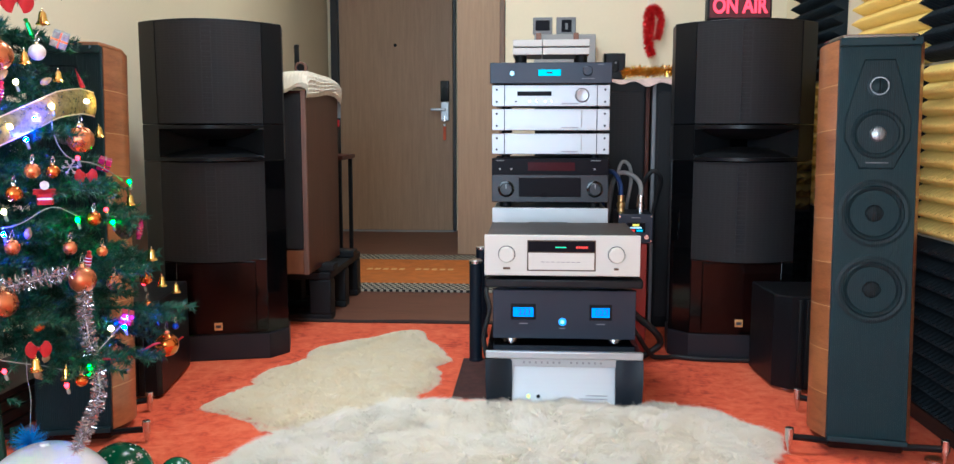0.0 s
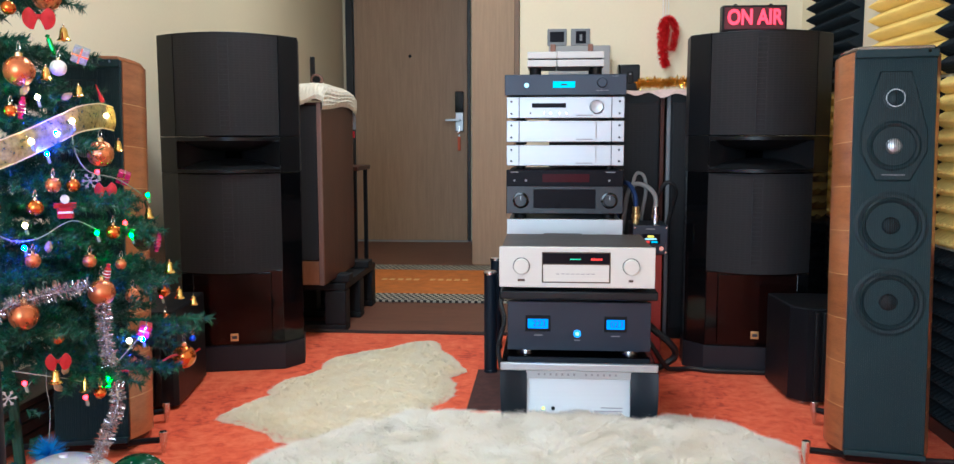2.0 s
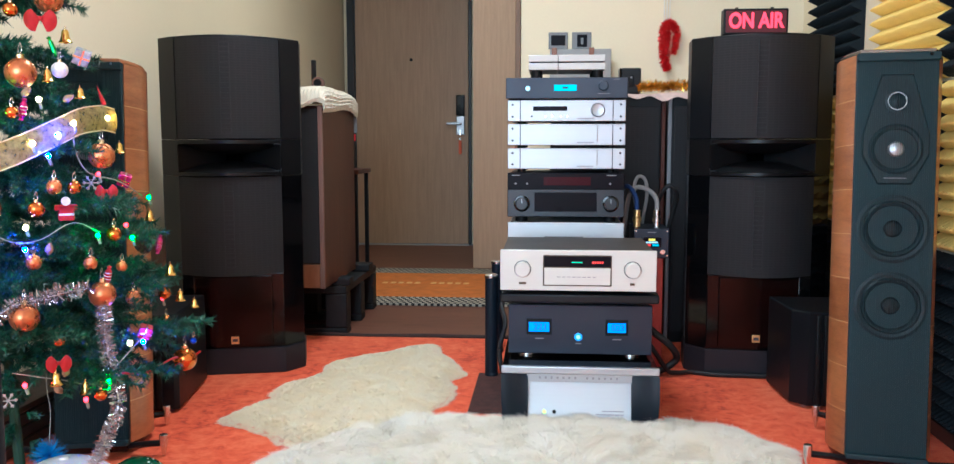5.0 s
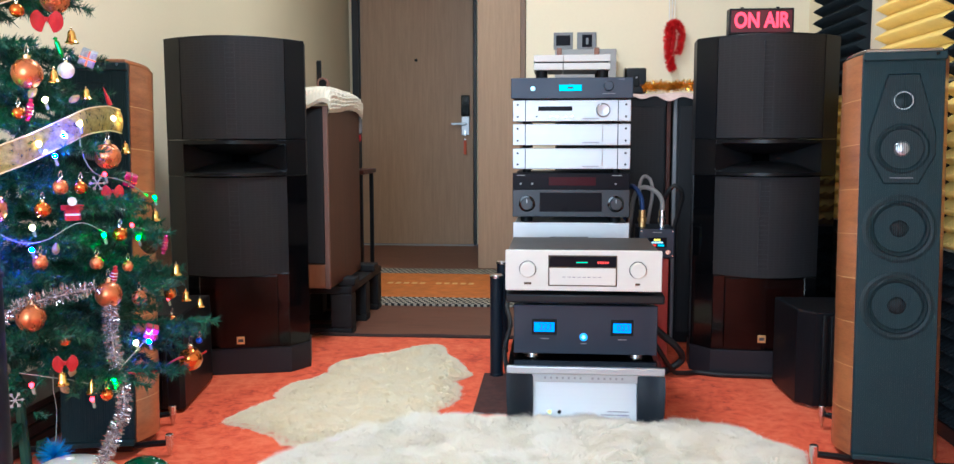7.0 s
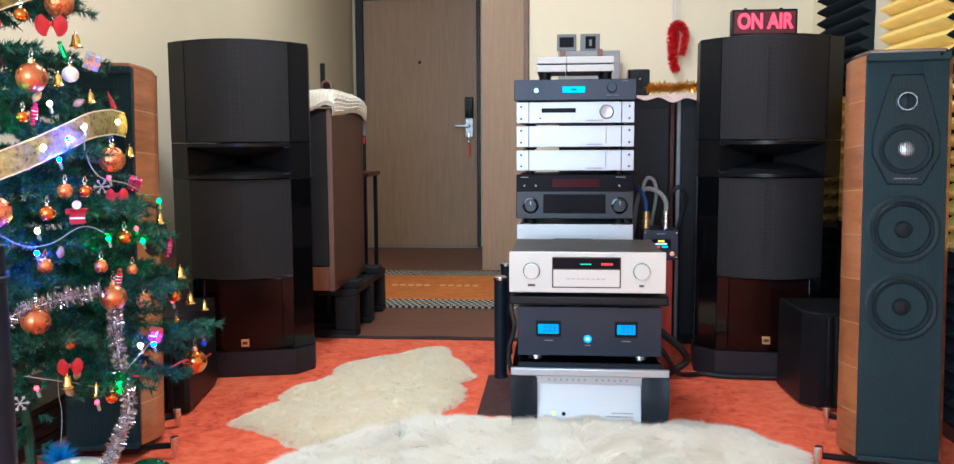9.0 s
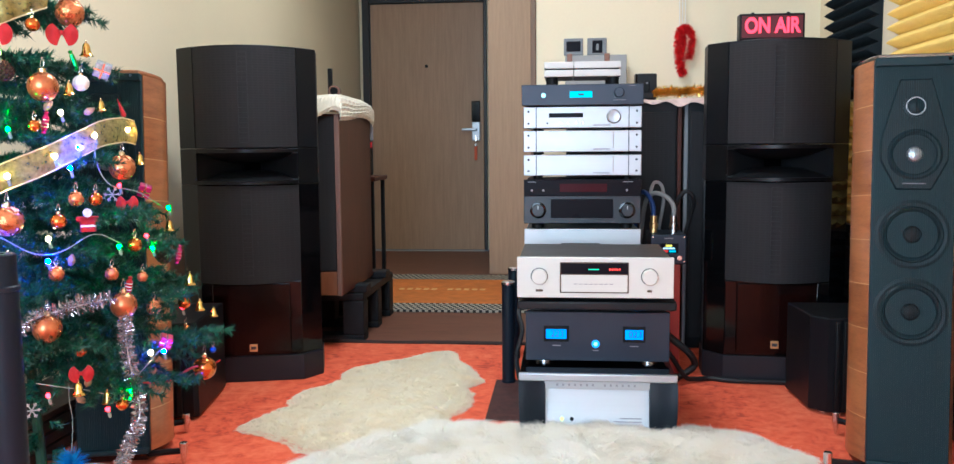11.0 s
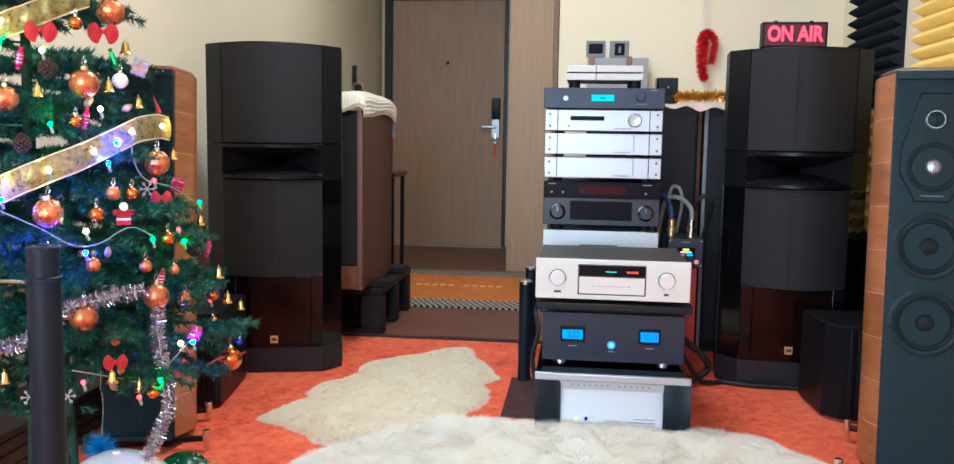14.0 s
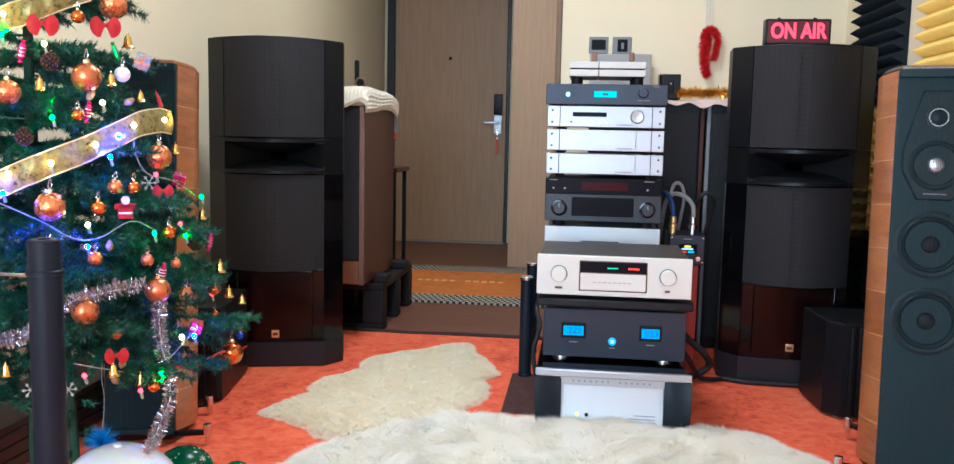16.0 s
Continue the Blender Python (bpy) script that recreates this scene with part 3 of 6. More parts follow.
YL, BL = "yellow wedge acoustic foam panel glued to the wall", "charcoal wedge acoustic foam panel glued to the wall"
for y0, y1, cols in ((2.16, 2.72, "bybb"), (2.735, 3.27, "bbyy"), (3.47, 4.03, "bybb")):
    for k, c in enumerate(cols):
        z0 = (0.05, 0.56, 1.07, 1.575)[k]
        foam_panel(3.285 if y0 == 3.47 and k == 1 else y0, 3.455 if y0 == 2.735 and k < 1 else y1, z0, z0 + 0.50, M_YELFOAM if c == "y" else M_BLKFOAM, YL if c == "y" else BL)
tagged(part("baseboard", bx(XR - 0.03, XR, 1.4, YF, 0.001, 0.048, bev=0.004), M_SKIRT), "dark skirting along the foam wall", "baseboard", kind="structure")
bn = thing("low_bench", "low dark wooden slatted bench along the wall", "bench", pose(0, 0, 0))
part("top_board", bx(XL + 0.022, -1.37, 1.1, 2.70, 0.115, 0.135, bev=0.003), M_SKIRT, bn)
for k in range(3):
    part("slat", bx(-1.388, -1.372, 1.1, 2.70, 0.004 + 0.037 * k, 0.036 + 0.037 * k, bev=0.003), M_SKIRT, bn)
part("back", bx(XL + 0.022, -1.389, 1.12, 2.68, 0.002, 0.114), M_SKIRT, bn)
tagged(part("baseboard", bx(XL, XL + 0.02, -1.9, 3.8, 0.001, 0.09, bev=0.004), M_SKIRT), "dark wooden skirting along the wall", "baseboard", kind="structure")


# ---------------------------------------------------------------- large horn loudspeakers
def bulge(u):
    """Depth of the bowed front at u from -1 to 1, negative towards the listener."""
    return -0.085 * (1 - u * u)


def horn_speaker(m, label, bx0, bz=0.133):
    t = thing("horn_loudspeaker", label, "loudspeaker", m, "pair of horn loudspeakers")
    W = 0.185
    plan = [(-W, 0), (W, 0), (0.255, 0.075), (0.255, 0.20), (0.15, 0.36), (-0.15, 0.36), (-0.255, 0.20), (-0.255, 0.075)]
    part("plinth", prism(B(), [(x * 1.01, y * 1.01 - 0.004) for x, y in plan], 0.0, 0.10, 0.004), M_PLINTH, t)
    part("lower_cabinet", prism(B(), plan, 0.101, 0.755, 0.003), M_GLOSS, t, "gloss black lower cabinet")
    b = prism(B(), plan, 0.756, 0.774)
    prism(b, plan, 0.870, 0.888)
    prism(b, [(0.187, 0.002), (0.255, 0.075), (0.255, 0.20), (0.15, 0.36), (0.187, 0.19)], 0.774, 0.870)
    prism(b, [(-0.187, 0.002), (-0.187, 0.19), (-0.15, 0.36), (-0.255, 0.20), (-0.255, 0.075)], 0.774, 0.870)
    part("horn_housing", b, M_HORN, t)
    part("horn_back", bx(-0.186, 0.186, 0.185, 0.33, 0.775, 0.869), M_HORNIN, t)
    body = [(-W - 0.003, 0.0)] + [(W * (2 * k / 16 - 1), bulge(2 * k / 16 - 1) + 0.004) for k in range(17)] + [(W + 0.003, 0.0)] + plan[2:]
    part("upper_cabinet", prism(B(), body, 0.889, 1.262, 0.004), M_MATTE, t)

    def bowed(z0, z1, nm, material, off):
        def f(u, v):
            uu = 2 * u - 1
            e = min(1.0, 12 * min(u, 1 - u))
            return (uu * W, bulge(uu) - off * e, z0 + (z1 - z0) * v)
        return part(nm, sheet(B(), f, 24, 1, (0, 0.012, 0)), material, t)
    bowed(0.893, 1.254, "grille", M_GRILLE, 0.004)
    bowed(0.388, 0.752, "grille", M_GRILLE, 0.0)
    for z0, z1, off in ((0.91, 1.235, 0.004), (0.42, 0.735, 0.0)):
        b = B()
        lx = -0.030 if bx0 < -0.016 else -0.010
        for k in range(19):
            z = z0 + (z1 - z0) * k / 18
            box(b, lx - 0.006, lx + 0.026, bulge(0.05) - off - 0.0006, bulge(0.05) - off + 0.004, z, z + 0.0022)
            if k % 2:
                box(b, lx + 0.028, lx + 0.050, bulge(0.2) - off - 0.0006, bulge(0.05) - off + 0.004, z, z + 0.0016)
        for dx in (-0.008, 0.0255):
            box(b, lx + dx, lx + dx + 0.0022, bulge(0.05) - off - 0.0006, bulge(0.05) - off + 0.004, z0, z1)
        part("lattice", b, M_LATTICE, t, "faint ladder of the grille frame")
    for z in (0.874, 0.757):
        def lip(u, v, z=z):
            uu = 2 * u - 1
            return (uu * W, bulge(uu) - 0.010 + 0.10 * v * (1 - uu * uu) + 0.010 * v, z)
        part("horn_lip", sheet(B(), lip, 24, 2, (0, 0, 0.012)), M_HORN, t, "satin moulded horn lip")
    for s in (1, -1):
        def petal(u, v, s=s):
            uu = 2 * u - 1
            belly = (0.040 if s > 0 else 0.036) * (1 - abs(uu) ** 2.2) * math.sin(1.57 * min(1.0, v * 1.1))
            return (uu * (W - 0.001), bulge(uu) + 0.002 + 0.165 * v * (1 - 0.45 * uu * uu), 0.822 + s * (0.052 - belly))
        part("horn_petal", sheet(B(), petal, 28, 10), M_HORNIN, t)
    for s in (1, -1):
        def side_wall(u, v, s=s):
            flare = (1 - u) ** 1.35
            return (s * (0.03 + (W - 0.031) * flare), 0.001 + 0.158 * u ** 0.9, 0.770 + 0.104 * v)
        part("horn_side", sheet(B(), side_wall, 12, 1, (s * 0.001, 0, 0)), M_HORNIN, t)
    part("throat", bx(-0.034, 0.034, 0.156, 0.186, 0.775, 0.869), M_THROATSHADE, t)
    part("front_panel", bx(-0.14, 0.14, -0.012, 0.001, 0.115, 0.375, bev=0.002), M_ROSE, t, "gloss dark red veneer panel")
    part("side_panel", bx(0.142, 0.184, -0.010, 0.001, 0.112, 0.384, bev=0.002), M_GLOSS, t)
    part("side_panel", bx(-0.184, -0.142, -0.010, 0.001, 0.112, 0.384, bev=0.002), M_GLOSS, t)
    bd = part("badge", bx(bx0, bx0 + 0.029, -0.016, -0.0125, bz, bz + 0.029, bev=0.001), M_GOLD, t, "small square gold badge")
    part("badge_mark", bx(bx0 + 0.005, bx0 + 0.024, -0.0172, -0.0161, bz + 0.009, bz + 0.020), M_DARKINK, bd)
    return t


HL = horn_speaker(pose(-1.067, 3.172, 0, 0, 0, 14), "tall black horn loudspeaker with bowed cloth grilles", -0.014, 0.119)
HR = horn_speaker(pose(0.893, 3.29, 0, 0, 0, -4), "tall black horn loudspeaker with a lit sign on top", -0.018)


# ---------------------------------------------------------------- slim wooden tower loudspeakers
def disc(bm, x, z, y, prof, seg=40):
    """A driver part turned about an axis that faces -y."""
    return lathe(bm, prof, Matrix.Translation((x, y, z)) @ Matrix.Rotation(radians(90), 4, "X"), seg)


def tower(m, label, rear, cap_look):
    t = thing("tower_loudspeaker", label, "loudspeaker", m, "pair of wooden tower loudspeakers")
    Z0, Z1 = 0.045, 1.114

    def flank(y):
        return 0.0955 + 0.034 * math.sin(math.pi * min(1, y / 0.26)) - 0.075 * max(0, (y - 0.16) / 0.2) ** 1.6
    ys = [0.0, 0.03, 0.07, 0.12, 0.17, 0.22, 0.27, 0.32, 0.36]
    plan = [(flank(y) - 0.008, y) for y in ys] + [(-(flank(y) - 0.008), y) for y in ys[::-1]]
    part("core", prism(B(), plan, Z0, Z1), M_LEATHER, t)
    n = 9
    for s in (1, -1):
        for k in range(n):
            z0, z1 = Z0 + (Z1 - Z0) * k / n, Z0 + (Z1 - Z0) * (k + 1) / n
            b = B()

            def f(u, v, s=s, z0=z0, z1=z1):
                y = 0.006 + 0.35 * u
                return (s * (flank(y) + 0.002), y, z0 + 0.001 + (z1 - z0 - 0.002) * v)
            sheet(b, f, 12, 1, (-s * 0.009, 0, 0))
            part("veneer_panel", b, M_WALNUT, t)
            if k:
                b = B()

                def g(u, v, s=s, z0=z0):
                    y = 0.006 + 0.35 * u
                    return (s * (flank(y) + 0.0023), y, z0 - 0.0012 + 0.0024 * v)
                sheet(b, g, 12, 1, (-s * 0.004, 0, 0))
                part("inlay", b, M_INLAY, t)
    part("baffle", bx(-0.099, 0.099, -0.010, 0.005, Z0, Z1, bev=0.004), M_LEATHER, t, "black leather front baffle")
    cap = [(x * 1.03, y * 1.01 - 0.006) for x, y in plan]
    part("top_cap", prism(B(), cap, Z1 + 0.0005, Z1 + 0.012, 0.003), cap_look, t, "thin top plate")
    part("cap_veneer", prism(B(), [(x * 1.05, y * 1.005 + 0.012) for x, y in plan], Z1 - 0.022, Z1, 0.003), M_WALNUT, t)
    part("cap_screw", disc(B(), 0.075, Z1 - 0.008, -0.0290, [(0.004, 0), (0.004, 0.003), (0, 0.003)], 12), M_GLOSS, t)
    part("base_plate", prism(B(), [(x * 1.03, y - 0.008) for x, y in plan], 0.022, 0.044, 0.004), M_GLOSS, t)
    # tweeter and midrange on a faceted plate
    plate = [(-0.036, 1.055), (0.036, 1.055), (0.052, 1.0), (0.078, 0.90), (0.078, 0.85), (0.040, 0.775), (-0.040, 0.775), (-0.078, 0.85), (-0.078, 0.90), (-0.052, 1.0)]
    b = B()
    for grow, y0, y1 in ((1.0, -0.0155, -0.0101),):
        lo = [b.verts.new((x * grow, y0, z)) for x, z in plate]
        hi = [b.verts.new((x * grow * 1.05, y1, 0.915 + (z - 0.915) * 1.03)) for x, z in plate]
        b.faces.new(lo)
        for k in range(10):
            b.faces.new((lo[k], hi[k], hi[(k + 1) % 10], lo[(k + 1) % 10]))
    bmesh.ops.recalc_face_normals(b, faces=b.faces)
    part("driver_plate", b, M_CONE, t)
    tw = part("tweeter", disc(B(), 0, 0.988, -0.0156, [(0.030, 0), (0.030, 0.003), (0.022, 0.004), (0.020, 0.0), (0.014, 0.002), (0, 0.006)]), M_CONE, t)
    part("tweeter_ring", disc(B(), 0, 0.988, -0.0160, [(0.0235, 0.003), (0.0240, 0.0050), (0.0212, 0.0050), (0.0205, 0.003)]), M_STEEL, tw, "satin steel ring")
    part("tweeter_bridge", bx(-0.0010, 0.0010, -0.024, -0.021, 0.968, 1.008), M_GLOSS, tw)
    md = part("midrange", disc(B(), 0, 0.863, -0.0156, [(0.066, 0), (0.066, 0.002), (0.060, 0.005), (0.054, 0.003), (0.050, -0.001), (0.025, -0.012), (0.018, -0.014)]), M_CONE, t)
    part("phase_plug", disc(B(), 0, 0.863, -0.0156, [(0.0205, -0.010), (0.0205, 0.003), (0.016, 0.008), (0.008, 0.0105), (0, 0.011)]), M_STEEL, md, "metal phase plug")
    for z in (0.655, 0.453):
        wf = part("woofer", disc(B(), 0, z, -0.0101, [(0.090, 0), (0.090, 0.002), (0.082, 0.004), (0.074, 0.003), (0.070, 0.008), (0.064, 0.005), (0.060, 0.0), (0.030, -0.012), (0.0, -0.013)]), M_CONE, t)
        part("dust_cap", disc(B(), 0, z, -0.0101, [(0.028, -0.012), (0.026, -0.003), (0.018, 0.004), (0.009, 0.007), (0, 0.008)]), M_RUBBER, wf)
    part("name_mark", bx(-0.028, 0.028, -0.0165, -0.0157, 0.786, 0.789), M_GREYINK, t)
    b = B()
    rnd = random.Random(21)
    for k in range(38):
        x = -0.093 + 0.186 * k / 37 + rnd.uniform(-0.0012, 0.0012)
        box(b, x - 0.00045, x + 0.00045, -0.0285, -0.0273, Z0 + 0.012, Z1 - 0.02)
    part("string_grille", b, M_STRING, t, "fine vertical elastic strings")
    b = bx(-0.099, 0.099, -0.029, -0.010, Z1 - 0.022, Z1 - 0.001, bev=0.003)
    part("grille_bar", b, M_LEATHER, t)
    part("grille_bar", bx(-0.099, 0.099, -0.029, -0.010, Z0 - 0.001, Z0 + 0.014, bev=0.003), M_LEATHER, t)
    for sx, sy in ((0.192, -0.015), (-0.192, -0.015), rear, (-rear[0], rear[1])):
        a = math.copysign(0.085, sx)
        b = B()
        tube(b, [(a, sy * 0.85 + 0.02, 0.035), (sx * 0.75, sy * 0.95 + 0.008, 0.043), (sx, sy, 0.047)], 0.009, 8, 4)
        ar = part("outrigger", b, M_MATTE, t)
        part("spike", lathe(B(), [(0.0, 0.0005), (0.003, 0.004), (0.010, 0.040), (0.010, 0.0405), (0.0115, 0.042), (0.0115, 0.070), (0.0100, 0.072), (0, 0.072)], Matrix.Translation((sx, sy, 0)), 16), M_CHROME, ar, "turned steel spike")
    lean_back = Matrix.Translation((0, 0, 0.045)) @ Matrix.Rotation(radians(-5.0), 4, "X") @ Matrix.Translation((0, 0, -0.045))
    for o in t.children:
        if not o.name.startswith(("outrigger", "base_plate")):
            o.matrix_basis = lean_back
    return t


tower(pose(1.004, 2.325, 0, 0, 0, -11), "slim walnut tower loudspeaker with black string grille", (0.135, 0.36), M_GUN)
# brown reflection on this tower's top plate is put in as walnut colour
tower(pose(-1.153, 2.285, -0.009, 0, 0, 13), "slim walnut tower loudspeaker half behind the tree", (0.145, 0.26), M_WALNUT)


# ---------------------------------------------------------------- subwoofers
def subwoofer(m, label, w, dp, s):
    t = thing("subwoofer", label, "subwoofer", m, "black subwoofers on the carpet")
    part("cabinet", prism(B(), [(-0.014 * s, dp), (0.0, 0.05), (0.045, 0.0), (w, 0.0), (w, dp)] if s > 0 else [(0.0, dp), (0.0, 0.0), (w - 0.014, 0.0), (w, 0.014), (w, dp)], 0.010, 0.326, 0.006), M_MATTE, t)
    for k in range(9):
        x = 0.065 + (w - 0.13) * k / 8
        part("front_rib", bx(x, x + 0.016, -0.014, -0.0005, 0.02, 0.316, bev=0.004), M_RUBBER, t)
    for x in (0.05, w - 0.05):
        for y in (0.05, dp - 0.05):
            part("foot", cyl(B(), (x, y, 0), (x, y, 0.011), 0.018), M_CHROME, t)
    return t


subwoofer(pose(0.923, 2.895, 0), "black ribbed subwoofer on the orange carpet", 0.33, 0.29, 1)
subwoofer(Matrix.Translation((-1.083, 2.690, 0)) @ Matrix.Rotation(radians(8.4), 4, "Z") @ Matrix.Translation((-0.33, 0, 0)), "black subwoofer behind the wooden tower", 0.33, 0.375, -1)


# ---------------------------------------------------------------- rear equipment stack
st = thing("equipment_stand", "low black stand with steel-capped round posts", "audio stand", pose(0, 0, 0))
for x, y in ((-0.097, 3.225), (-0.097, 3.60), (0.45, 3.225), (0.45, 3.60)):
    p = part("post", lathe(B(), [(0, 0.002), (0.026, 0.002), (0.026, 0.012), (0.024, 0.014), (0.024, 0.375), (0, 0.375)], Matrix.Translation((x, y, 0)), 28), M_POLE, st)
    part("post_cap", lathe(B(), [(0, 0.3755), (0.026, 0.3755), (0.026, 0.384), (0.020, 0.389), (0, 0.389)], Matrix.Translation((x, y, 0)), 28), M_CHROME, p)
part("shelf", bx(-0.06, 0.42, 3.19, 3.64, 0.34, 0.365, bev=0.003), M_MATTE, st)
SX0, SX1, SY, SYB = -0.037, 0.388, 3.2, 3.58


def unit(name, label, x0, x1, y0, y1, z0, z1, material, feet=True, category="audio component", front=0.012, body=None):
    """An audio component: a case, a front plate and feet."""
    t = thing(name, label, category, pose(0, 0, 0))
    part("case", bx(x0 + 0.006, x1 - 0.006, y0 + front + 0.0005, y1, z0 + 0.002, z1 - 0.003, bev=0.002), body or M_MATTE, t)
    fp = part("front_plate", bx(x0, x1, y0, y0 + front, z0, z1, bev=0.0025), material, t)
    return t, fp


def put_feet(t, x0, x1, y0, y1, z0, z1, r=0.022, material=None):
    for x in (x0 + 0.05, x1 - 0.05):
        for y in (y0 + 0.05, y1 - 0.05):
            part("foot", cyl(B(), (x, y, z0), (x, y, z1), r), material or M_RUBBER, t)


# bottom silver amplifier of the stack
t, fp = unit("power_amplifier", "plain silver power amplifier under the stack", SX0 + 0.002, SX1, SY, SYB, 0.385, 0.586, M_FASCIA, body=M_SILVER)
put_feet(t, SX0, SX1, SY, SYB, 0.3655, 0.386)
part("lid_slot", bx(0.10, 0.24, SY - 0.0012, SY - 0.0002, 0.530, 0.534), M_DARKINK, t)
# receiver with two large knobs
t, fp = unit("av_receiver", "black and slate receiver with two large knobs", SX0, SX1, SY, SYB, 0.606, 0.767, M_SLATE)
put_feet(t, SX0, SX1, SY, SYB, 0.5865, 0.607)
up = part("upper_fascia", bx(SX0 + 0.001, SX1 - 0.001, SY - 0.006, SY - 0.0003, 0.706, 0.766, bev=0.002), M_DARKGLASS, t, "glossy black upper fascia")
part("display", bx(0.095, 0.265, SY - 0.0072, SY - 0.0062, 0.722, 0.752), M_REDGLASS, up, "dark red display window")
part("name_mark", bx(SX0 + 0.016, SX0 + 0.045, SY - 0.0068, SY - 0.0061, 0.757, 0.760), M_GREYINK, up)
part("name_mark", bx(SX1 - 0.065, SX1 - 0.03, SY - 0.0068, SY - 0.0061, 0.757, 0.760), M_GREYINK, up)
for x in (SX0 + 0.03, SX0 + 0.072, SX1 - 0.052):
    part("button", cyl(B(), (x, SY - 0.009, 0.728), (x, SY - 0.0063, 0.728), 0.004), M_GREYINK, up)
part("door_flap", bx(0.062, 0.288, SY - 0.004, SY - 0.0003, 0.626, 0.696, bev=0.0015), M_DARKGLASS, t)
for x in (0.016, 0.338):
    kn = part("knob_ring", disc(B(), x, 0.655, SY - 0.0003, [(0.030, 0), (0.030, 0.003), (0.026, 0.004), (0, 0.004)], 36), M_GLOSS, t)
    part("knob", disc(B(), x, 0.655, SY - 0.0045, [(0.023, 0), (0.022, 0.014), (0.020, 0.016), (0, 0.016)], 36), M_SLATE, kn)
    part("pointer", bx(x - 0.0012, x + 0.0012, SY - 0.0222, SY - 0.0206, 0.658, 0.672), M_SILVER, kn)
# three silver separates
for k, (z0, z1) in enumerate(((0.781, 0.856), (0.867, 0.944), (0.953, 1.030))):
    lab = ("silver power amplifier with bolted end plates", "silver preamplifier section with bolted end plates", "silver disc player with display and round knob")[k]
    t, fp = unit("silver_component", lab, SX0, SX1, SY, SYB, z0, z1, M_SILVER, body=M_SILVER)
    t["group"] = "silver separates in the stack"
    put_feet(t, SX0, SX1, SY, SYB, z0 - 0.0105 if k else z0 - 0.0135, z0 + 0.001, 0.016)
    for x in (SX0 + 0.046, SX1 - 0.046):
        part("seam", bx(x - 0.0016, x + 0.0016, SY - 0.0008, SY + 0.002, z0 + 0.001, z1 - 0.001), M_DARKINK, fp)
    for x in (SX0 + 0.018, SX1 - 0.018):
        for z in (z0 + 0.017, z1 - 0.017):
            part("bolt", disc(B(), x, z, SY - 0.0002, [(0.0042, 0), (0.0042, 0.002), (0.0025, 0.0025), (0, 0.0015)], 12), M_DARKINK, fp)
    part("name_mark", bx(0.215, 0.275, SY - 0.0008, SY - 0.0001, z0 + 0.008, z0 + 0.012), M_GREYINK, fp)
    if k < 2:
        part("status_strip", bx(0.285, 0.289, SY - 0.0012, SY - 0.0001, z0 + 0.012, z1 - 0.004), M_LIGHTGREY, fp)
    else:
        part("display", bx(0.055, 0.178, SY - 0.0015, SY - 0.0002, z0 + 0.038, z0 + 0.054), M_DARKGLASS, fp)
        part("knob_ring", disc(B(), 0.288, z0 + 0.04, SY - 0.0001, [(0.0262, 0), (0.0262, 0.001), (0, 0.001)], 36), M_GREYINK, fp)
        part("knob", disc(B(), 0.288, z0 + 0.04, SY - 0.0002, [(0.024, 0), (0.0235, 0.010), (0.021, 0.012), (0.004, 0.009), (0, 0.009)], 36), M_SILVER, fp)
        for x in (0.05, 0.10, 0.123, 0.155, 0.178):
            part("button", disc(B(), x, z0 + 0.018, SY - 0.0002, [(0.0036, 0), (0.0034, 0.003), (0, 0.003)], 12), M_DARKINK if x < 0.06 else M_CHROME, fp)
# black unit on top with a cyan display
t, fp = unit("black_preamplifier", "satin black preamplifier with a cyan display", -0.043, 0.392, 3.18, SYB, 1.034, 1.108, M_BLUEBLK)
part("display", bx(0.130, 0.210, 3.1785, 3.1798, 1.061, 1.083), M_CYAN, fp, "lit cyan display")
part("display_text", bx(0.160, 0.180, 3.1778, 3.1784, 1.069, 1.075), M_DARKINK, fp)
part("power_button", disc(B(), 0.036, 1.070, 3.1798, [(0.0085, 0), (0.008, 0.003), (0, 0.003)], 20), M_LEDWHITE, fp)
part("knob", disc(B(), 0.305, 1.078, 3.1798, [(0.018, 0), (0.0175, 0.012), (0.015, 0.014), (0, 0.014)], 30), M_BLUEBLK, fp)
part("print_bar", bx(0.285, 0.33, 3.179, 3.1797, 1.050, 1.052), M_GREYINK, fp)
part("print_bar", bx(0.340, 0.362, 3.179, 3.1797, 1.100, 1.102), M_GREYINK, fp)
put_feet(t, -0.03, 0.38, 3.2, SYB, 1.0302, 1.0355, 0.015)
# pair of small white slabs on black feet
t = thing("white_converter", "small white two-tier converter on black feet", "audio component", pose(0, 0, 0))
for z0, z1 in ((1.137, 1.161), (1.166, 1.190)):
    for x0, x1 in ((0.038, 0.143), (0.145, 0.312)):
        part("slab", bx(x0, x1, 3.20, 3.42, z0, z1, bev=0.002), M_IVORY, t)
part("core", bx(0.045, 0.305, 3.21, 3.41, 1.160, 1.167), M_RUBBER, t)
for x in (0.066, 0.286):
    for y in (3.24, 3.38):
        part("foot", cyl(B(), (x, y, 1.1085), (x, y, 1.1365), 0.021), M_RUBBER, t)

